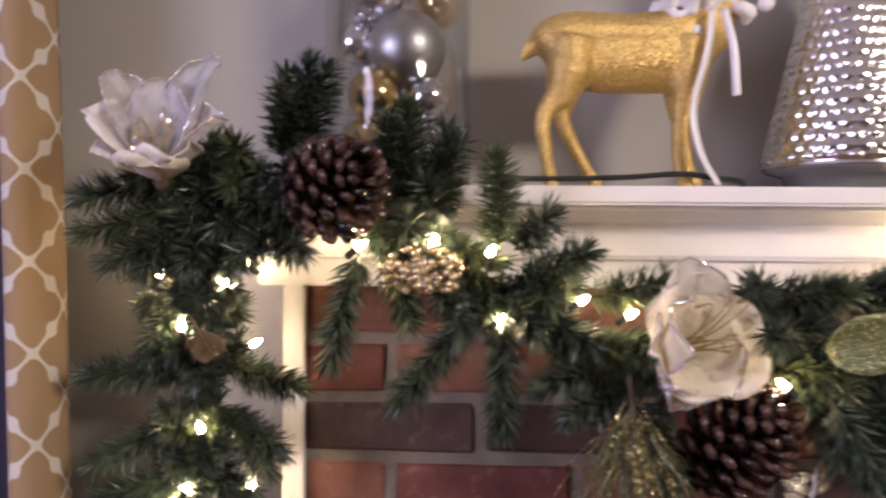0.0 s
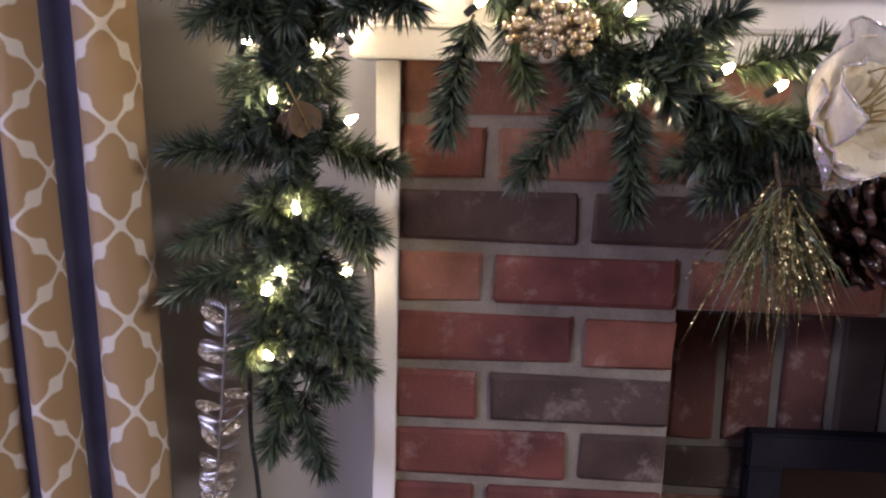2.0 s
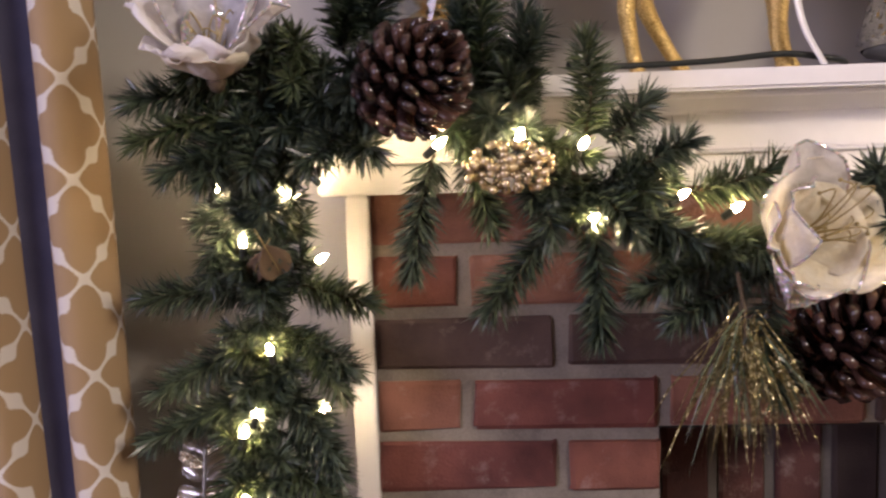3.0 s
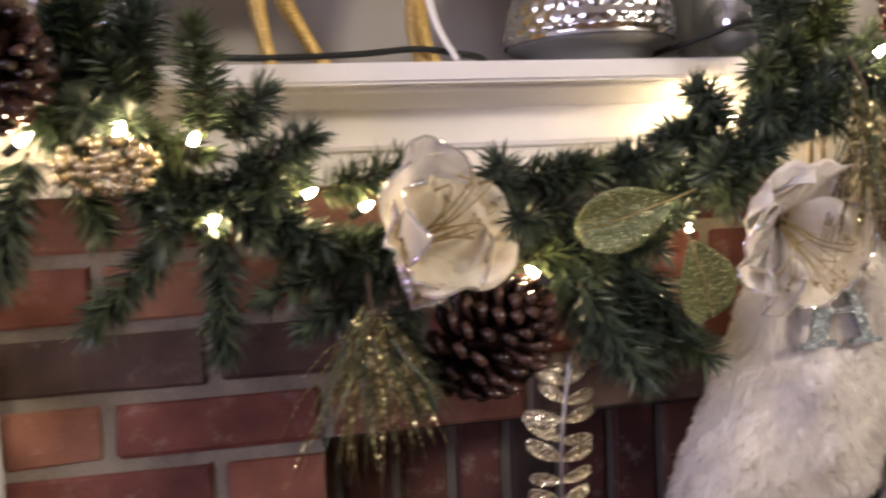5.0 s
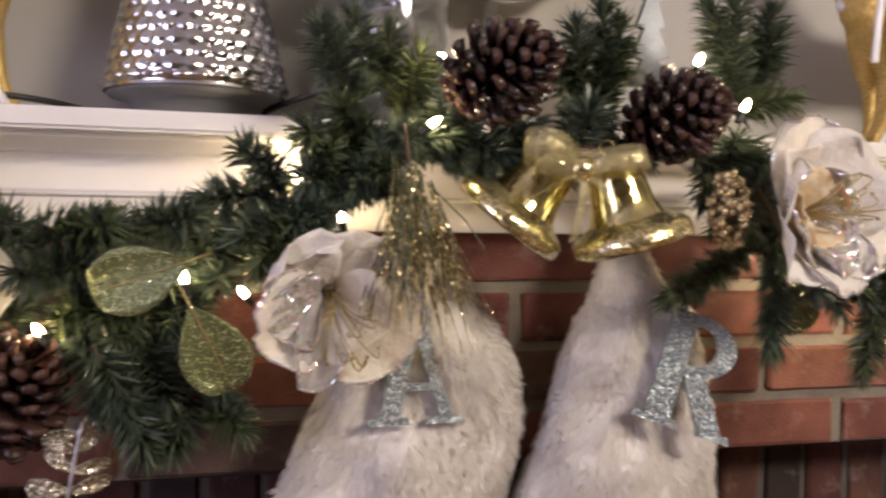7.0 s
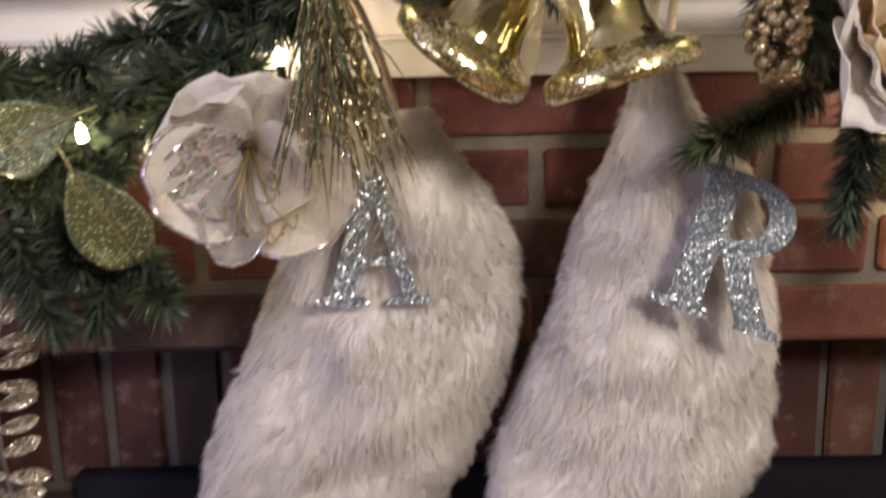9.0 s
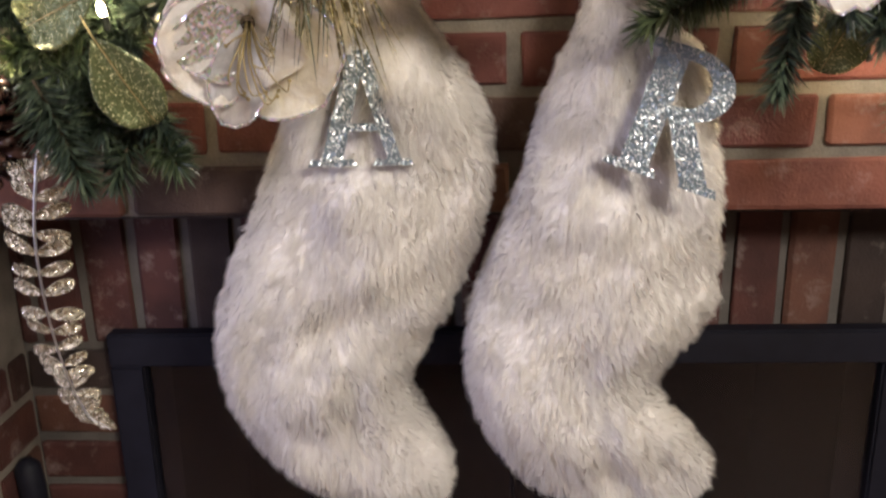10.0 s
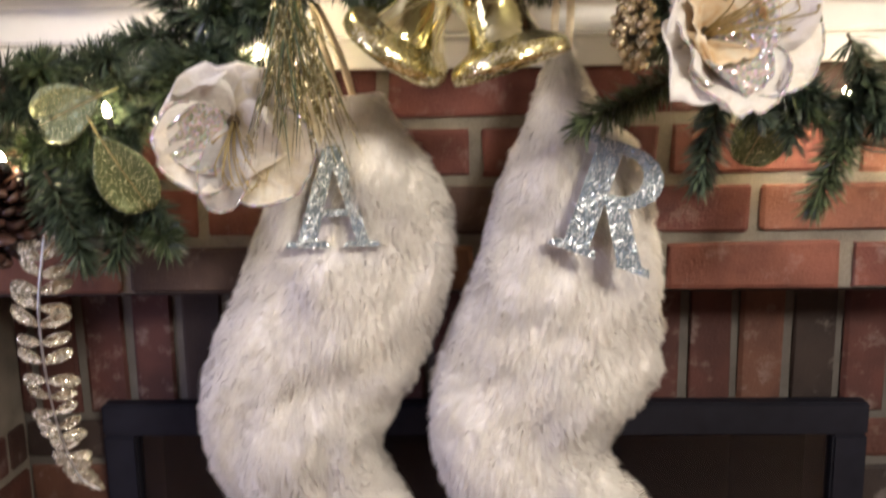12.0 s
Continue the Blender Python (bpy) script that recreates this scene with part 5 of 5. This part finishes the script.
letter_r((1.214, -0.139, 1.024), (-8, 18, -14))


# ---- mantel ornaments ----
def deer(at, flip, label):
    """A standing glitter deer, facing +x; one plain mesh."""
    sh = Shape()
    sh.tube(spline([(-0.098, 0, 0.150), (-0.085, 0, 0.163), (-0.05, 0, 0.170), (0.0, 0, 0.168), (0.05, 0, 0.172), (0.085, 0, 0.180), (0.10, 0, 0.185)], 4), [0.012, 0.022, 0.030, 0.034, 0.036, 0.037, 0.037, 0.036, 0.035, 0.034, 0.034, 0.034, 0.034, 0.035, 0.036, 0.037, 0.038, 0.038, 0.037, 0.036, 0.034, 0.032, 0.028, 0.022, 0.012], 18)
    sh.tube(spline([(0.082, 0, 0.175), (0.105, 0, 0.215), (0.122, 0, 0.255), (0.132, 0, 0.285)], 4), [0.032, 0.030, 0.028, 0.026, 0.024, 0.022, 0.020, 0.019, 0.018, 0.018, 0.018, 0.018, 0.017], 14)
    sh.tube(spline([(0.118, 0, 0.290), (0.14, 0, 0.294), (0.165, 0, 0.282), (0.188, 0, 0.270)], 4), [0.012, 0.018, 0.020, 0.021, 0.020, 0.018, 0.016, 0.014, 0.012, 0.011, 0.010, 0.009, 0.006], 12)
    for s in (-1, 1):
        sh.tube([(0.122, s * 0.012, 0.302), (0.108, s * 0.028, 0.316), (0.096, s * 0.038, 0.322)], [0.005, 0.009, 0.002], 8, 0.5)
        sh.tube(spline([(-0.068, s * 0.018, 0.165), (-0.070, s * 0.020, 0.120), (-0.088 + 0.012 * s, s * 0.020, 0.082), (-0.075 + 0.022 * s, s * 0.020, 0.035), (-0.062 + 0.028 * s, s * 0.020, 0.004), (-0.056 + 0.028 * s, s * 0.020, 0.0)], 3),
                [0.022, 0.021, 0.020, 0.018, 0.016, 0.014, 0.011, 0.010, 0.009, 0.0085, 0.008, 0.0085, 0.009, 0.010, 0.011, 0.009], 12)
        sh.tube(spline([(0.062, s * 0.016, 0.160), (0.060, s * 0.018, 0.115), (0.060 + 0.004 * s, s * 0.018, 0.078), (0.062 + 0.008 * s, s * 0.018, 0.032), (0.072 + 0.010 * s, s * 0.018, 0.004), (0.078 + 0.010 * s, s * 0.018, 0.0)], 3),
                [0.020, 0.018, 0.016, 0.014, 0.013, 0.012, 0.011, 0.0105, 0.010, 0.009, 0.0085, 0.009, 0.010, 0.011, 0.012, 0.010], 12)
    sh.tube([(-0.096, 0, 0.165), (-0.116, 0, 0.162), (-0.126, 0, 0.148)], [0.010, 0.010, 0.004], 10)
    sh.tube(spline([(-0.085, 0, 0.146), (-0.04, 0, 0.150), (0.03, 0, 0.150), (0.085, 0, 0.158)], 4), [0.018, 0.028, 0.034, 0.037, 0.039, 0.040, 0.040, 0.040, 0.040, 0.039, 0.037, 0.032, 0.022], 18)
    for s in (-1, 1):
        sh.tube([(-0.066, s * 0.018, 0.165), (-0.070, s * 0.022, 0.130), (-0.082, s * 0.020, 0.092)], [0.030, 0.026, 0.012], 14)
        sh.tube([(0.066, s * 0.016, 0.165), (0.062, s * 0.020, 0.125), (0.061, s * 0.018, 0.085)], [0.028, 0.022, 0.012], 14)
    ob = single("deer_figurine", sh, DEER_GOLD, label, "deer figurine", "gold deer on the mantel", smooth=True)
    ob.matrix_world = pose(*at, 0, 0, 180 if flip else 0) @ Matrix.Scale(0.925, 4)
    blend = ob.modifiers.new("blend", "REMESH")
    blend.mode, blend.voxel_size, blend.use_smooth_shade = "VOXEL", 0.0035, True
    ease = ob.modifiers.new("ease", "SMOOTH")
    ease.factor, ease.iterations = 0.5, 5
    s = -1 if flip else 1
    bw = thing("neck_bow", (at[0] + s * 0.098, at[1], at[2] + 0.17), "fluffy white bow with satin tails on a gold deer", "bow", "bows on the deer")
    x, y, z = at[0] + s * 0.082, at[1], at[2] + 0.182
    fl = Shape()
    rr = random.Random(5)
    for i in range(110):
        fl.ball((x - s * .012 + rr.gauss(0, .019), y - .012 + rr.gauss(0, .014), z + .012 + rr.gauss(0, .015)), rr.uniform(.005, .010), 5)
    melt = part("plush", fl, FLUFF, bw, smooth=True).modifiers.new("melt", "REMESH")
    melt.mode, melt.voxel_size, melt.use_smooth_shade = "VOXEL", 0.0025, True
    part("tail", ribbon([(x - s * .005, y - .042, z), (x - s * .012, y - .048, z - .045), (x - s * .024, y - .042, z - .10), (x - s * .018, y - .044, z - .145), (x + s * .002, y - .042, z - .1815)], 0.008, (1, .4, 0)), RIBBON, bw, "white satin tail", True)
    part("tail", ribbon([(x + s * .005, y - .042, z), (x + s * .014, y - .046, z - .04), (x + s * .018, y - .046, z - .09)], 0.008, (1, -.4, 0)), RIBBON, bw, "white satin tail", True)


deer((0.553, -0.045, 1.3085), False, "gold glittered standing deer figurine on the mantel")
deer((1.641, -0.03, 1.3085), True, "gold glittered deer figurine at the mantel's other side")


def mercury_tree(at, height, radius, label):
    """A cone of dimpled silver glass on a grey foot."""
    ob = thing("mercury_glass_tree", at, label, "tree ornament", "mercury glass trees")
    cols, rows, sub = 32, 27, 5
    v, f = [], []
    n = cols * sub
    m = rows * sub
    for j in range(m + 1):
        t = j / m
        z = 0.024 + (height - 0.024) * t
        r0 = radius * (1 - t) ** 0.92 + 0.004
        for i in range(n):
            a = 2 * math.pi * i / n
            best = 9.0
            for q in (int(j / sub) - 1, int(j / sub), int(j / sub) + 1):
                du = ((i / sub + 0.5 * (q % 2)) % 1) - 0.5
                dv = (j / sub - q - 0.5) * 0.86
                best = min(best, du * du + dv * dv)
            bump = math.sqrt(max(0.0, 1 - best / 0.30)) * 0.0062 * (1 - 0.75 * t)
            rr = r0 + (bump if 2 < j < m - 3 else 0)
            v.append((at[0] + rr * math.cos(a), at[1] + rr * math.sin(a), at[2] + z))
    for j in range(m):
        for i in range(n):
            f.append((j * n + i, j * n + (i + 1) % n, (j + 1) * n + (i + 1) % n, (j + 1) * n + i))
    f.append(tuple(range(m * n, m * n + n)))
    part("cone", Shape().add(v, f), MERCURY, ob, "dimpled silver mercury glass cone", True)
    part("foot", Shape().lathe([(0.001, 0.0), (radius * .72, 0.0), (radius * .74, 0.003), (radius * .80, 0.016), (radius * 1.0, 0.020), (radius * 1.02, 0.023), (radius * 1.0, 0.0265), (0.001, 0.0265)], 48, Matrix.Translation(at)), GREY_BASE, ob, "dark grey foot", True)


mercury_tree((0.795, -0.015, 1.3085), 0.36, 0.083, "silver dimpled mercury glass tree on the mantel")


def vase(at, radius, height, seed, label, balls):
    ob = thing("glass_vase", at, label, "vase", "ornament vases")
    prof = [(0.001, 0.0), (radius * .96, 0.0), (radius, 0.004), (radius, height), (radius - .004, height), (radius - .004, 0.010), (0.001, 0.010)]
    part("cylinder", Shape().lathe(prof, 48, Matrix.Translation(at)), VASE_GLASS, ob, "clear glass cylinder", True)
    for dx, dy, dz, r, mt in balls:
        p = (at[0] + dx, at[1] + dy, at[2] + dz)
        o = thing("ball_ornament", p, {SILVER_GLITTER: "silver glittered ball ornament in the vase", SILVER: "shiny silver ball ornament in the vase", GOLD_BALL: "shiny gold ball ornament in the vase", SILVER_MATT: "satin silver ball ornament in the vase"}[mt], "ornament", "ball ornaments")
        part("ball", Shape().ball(p, r, 14), mt, o, smooth=True)
        part("cap", Shape().lathe([(0.0005, 0.008), (0.005, 0.007), (0.006, 0.0), (0.006, -0.003)], 10, Matrix.Translation((p[0], p[1], p[2] + r))), SILVER_MATT, o, smooth=True)


vase((0.300, -0.005, 1.3085), 0.082, 0.34, 1, "clear glass cylinder vase filled with ball ornaments",
     [(-0.03, -0.03, 0.044, 0.033, GOLD_BALL), (0.038, -0.02, 0.042, 0.031, SILVER), (-0.005, 0.04, 0.044, 0.033, SILVER_GLITTER), (-0.022, -0.035, 0.100, 0.030, GOLD_BALL), (0.036, -0.03, 0.098, 0.026, SILVER),
      (0.012, -0.024, 0.153, 0.043, SILVER_MATT), (-0.045, 0.0, 0.165, 0.026, SILVER), (0.045, 0.02, 0.215, 0.028, GOLD_BALL), (-0.025, -0.02, 0.218, 0.034, SILVER), (0.02, -0.02, 0.265, 0.036, GOLD_BALL), (-0.02, 0.02, 0.29, 0.035, SILVER_GLITTER)])
vase((0.985, 0.000, 1.3085), 0.072, 0.34, 2, "clear glass vase of silver ornaments behind the garland",
     [(-0.028, -0.02, 0.044, 0.032, SILVER), (0.032, -0.02, 0.044, 0.032, SILVER_GLITTER), (0.0, -0.022, 0.098, 0.034, SILVER), (0.012, 0.03, 0.06, 0.03, GOLD_BALL), (-0.03, -0.01, 0.155, 0.030, SILVER_GLITTER), (0.028, -0.012, 0.155, 0.031, SILVER), (0.0, -0.01, 0.215, 0.036, SILVER), (-0.02, 0, 0.275, 0.033, GOLD_BALL)])

plate = thing("round_tray", (1.125, 0.05, 1.47), "round silver-rimmed tray leaning against the wall", "tray")
tm = Matrix.Translation((1.125, 0.045, 1.595)) @ pose(0, 0, 0, 84, 0, 0)
part("dish", Shape().lathe([(0.0005, 0.004), (0.115, 0.004), (0.130, 0.010), (0.132, 0.008), (0.118, 0.0), (0.0005, 0.0)], 56, tm), WHITE_PAINT, plate, "pale glossy dish", True)
part("rim", Shape().lathe([(0.128, 0.007), (0.134, 0.006), (0.138, 0.011), (0.134, 0.016), (0.128, 0.013), (0.128, 0.007)], 56, tm), SILVER, plate, "polished silver rim", True)
part("stand", Shape().box(1.075, 1.175, 0.02, 0.075, 1.3085, 1.33, 0.003).box(1.118, 1.132, 0.058, 0.068, 1.325, 1.47, 0.002), SILVER_MATT, plate, "satin silver stand", local=False)

holder = thing("stocking_holder", (1.282, -0.03, 1.3085), "silver christmas tree stocking holder on the mantel", "stocking holder")
hs = Shape()
prof = []
for k in range(4):
    z0, w = 1.365 + k * 0.034, 0.028 - k * 0.0055
    prof += [(w, z0), (w * 0.35, z0 + 0.030)]
zs = prof
v = [(1.282 + x, -0.036, z) for x, z in zs] + [(1.282, -0.036, 1.512)] + [(1.282 - x, -0.036, z) for x, z in reversed(zs)]
m = len(v)
v += [(x, -0.026, z) for x, _, z in v]
hs.add(v, [tuple(range(m)), tuple(reversed(range(m, 2 * m)))] + [(i, i + m, (i + 1) % m + m, (i + 1) % m) for i in range(m)])
part("tree", hs, DULL_SILVER, holder, "dull silver tree silhouette")
part("trunk", Shape().box(1.276, 1.288, -0.036, -0.026, 1.325, 1.3645, 0.001), DULL_SILVER, holder)
part("base", Shape().box(1.242, 1.322, -0.075, 0.02, 1.3085, 1.326, 0.003), SILVER_MATT, holder)
part("hook", Shape().tube(spline([(1.282, -0.072, 1.319), (1.282, -0.104, 1.322), (1.282, -0.112, 1.305), (1.282, -0.112, 1.275), (1.282, -0.125, 1.268)], 5), 0.003, 8), SILVER_MATT, holder, smooth=True)

cable = single("mantel_cable", Shape().tube(spline([(0.40, -0.085, 1.318), (0.45, -0.07, 1.3165), (0.54, -0.072, 1.318), (0.60, -0.078, 1.3215), (0.635, -0.078, 1.3175), (0.67, -0.05, 1.316), (0.72, 0.06, 1.316), (0.83, 0.062, 1.317), (0.875, -0.03, 1.325), (0.905, -0.06, 1.334), (0.935, -0.08, 1.344), (0.97, -0.09, 1.34)], 8), 0.0032, 6), CORD,
               "thin black light cable lying along the mantel", "cable", smooth=True)

# ---- room lamp behind the camera ----
lamp = thing("ceiling_lamp", (2.3, -2.25, 2.44), "round white flush ceiling lamp, lit", "ceiling lamp")
part("pan", Shape().lathe([(0.001, 2.44), (0.42, 2.44), (0.42, 2.40), (0.41, 2.395), (0.001, 2.395)], 40, Matrix.Translation((2.3, -2.25, 0))), WHITE_PAINT, lamp, smooth=True)
part("diffuser", Shape().lathe([(0.405, 2.394), (0.38, 2.38), (0.001, 2.372)], 40, Matrix.Translation((2.3, -2.25, 0))), LAMP_GLOW, lamp, "glowing frosted diffuser", True)

# ---- bricks ----
def brick_mesh(name, lx, lz, deep, seed, mat):
    """One brick from its lower left front corner, with worn corners."""
    r = random.Random(seed)
    c = 0.0035
    xs, zs = (0, c, lx - c, lx), (0, c, lz - c, lz)
    v, f = [], []
    for z in zs:
        for x in xs:
            edge = (x in (0, lx)) + (z in (0, lz))
            v.append((x + r.uniform(-.0020, .0020), (0.0, 0.0030, 0.0055)[edge] + r.uniform(-.001, .001), z + r.uniform(-.0020, .0020)))
    for j in range(3):
        for i in range(3):
            q = j * 4 + i
            f.append((q, q + 1, q + 5, q + 4))
    ring = [0, 1, 2, 3, 7, 11, 15, 14, 13, 12, 8, 4]
    k = len(v)
    for q in ring:
        v.append((v[q][0], deep, v[q][2]))
    f += [(ring[i], k + i, k + (i + 1) % 12, ring[(i + 1) % 12]) for i in range(12)]
    return Shape().add(v, f).mesh(name, mat)


cache = {}


def lay(x0, x1, z0, z1, y, parent, deep=0.03):
    """A brick of the wall between these edges; like sizes share one of three meshes."""
    # recessed bricks get the clay with shade painted in
    mat = SHADED_CLAY if parent is INNER else CLAY
    key = (round(x1 - x0, 3), round(z1 - z0, 3), rng.randrange(3), mat.name)
    if key not in cache:
        cache[key] = brick_mesh("brick", key[0], key[1], deep, len(cache), mat)
    ob = part("brick", cache[key], mat, parent)
    ob.matrix_basis = Matrix.Translation((x0, y + rng.uniform(-.0015, .0015), z0))


PITCH = 0.2125
for row in range(17):
    z1 = TOP - row * COURSE
    z0 = z1 - COURSE + JOINT
    cuts = [BX0 - 0.0]
    x = (0.288 if row % 2 else 0.390) + 0.0065
    while x < BX1 - 0.03:
        cuts.append(x + (rng.uniform(-.003, .003) if x > 0.5 else 0))
        x += PITCH
    cuts.append(BX1 + 0.0065)
    for a, b in zip(cuts, cuts[1:]):
        x0, x1 = a + (0.0073 if a > BX0 else 0.0), b - 0.0073
        if row >= 4:
            if x0 < OX0 < x1 or x1 > OX0 > x0 - 0.02:
                x1 = min(x1, OX0 - 0.001)
            if x0 < OX1 < x1:
                x0 = OX1 + 0.001
            if x0 >= OX0 - 0.03 and x1 <= OX1 + 0.03 and x0 < OX1:
                continue
        if x1 - x0 > 0.012 and z0 > -0.02:
            lay(round(x0, 3), round(x1, 3), max(z0, 0.005), z1, 0.0, SURROUND)
# returns of the opening's edges, then the soldier course and the recessed side bricks
x = 0.5315
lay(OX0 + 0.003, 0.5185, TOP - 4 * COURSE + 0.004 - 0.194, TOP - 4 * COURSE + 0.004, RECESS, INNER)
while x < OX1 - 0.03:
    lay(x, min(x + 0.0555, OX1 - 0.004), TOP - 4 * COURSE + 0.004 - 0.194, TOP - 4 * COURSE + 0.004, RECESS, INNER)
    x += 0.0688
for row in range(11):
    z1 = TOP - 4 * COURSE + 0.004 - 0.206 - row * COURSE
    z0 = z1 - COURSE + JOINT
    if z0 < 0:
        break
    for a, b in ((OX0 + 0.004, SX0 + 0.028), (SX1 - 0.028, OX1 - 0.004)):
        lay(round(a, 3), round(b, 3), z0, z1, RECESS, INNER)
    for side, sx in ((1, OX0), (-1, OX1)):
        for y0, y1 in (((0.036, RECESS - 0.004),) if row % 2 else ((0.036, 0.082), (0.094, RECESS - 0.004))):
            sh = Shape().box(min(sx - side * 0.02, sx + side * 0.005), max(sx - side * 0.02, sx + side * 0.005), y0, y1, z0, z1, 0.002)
            # the jamb bricks carry the recess's shade in their colour too
            part("brick", sh, SHADED_CLAY, SURROUND)
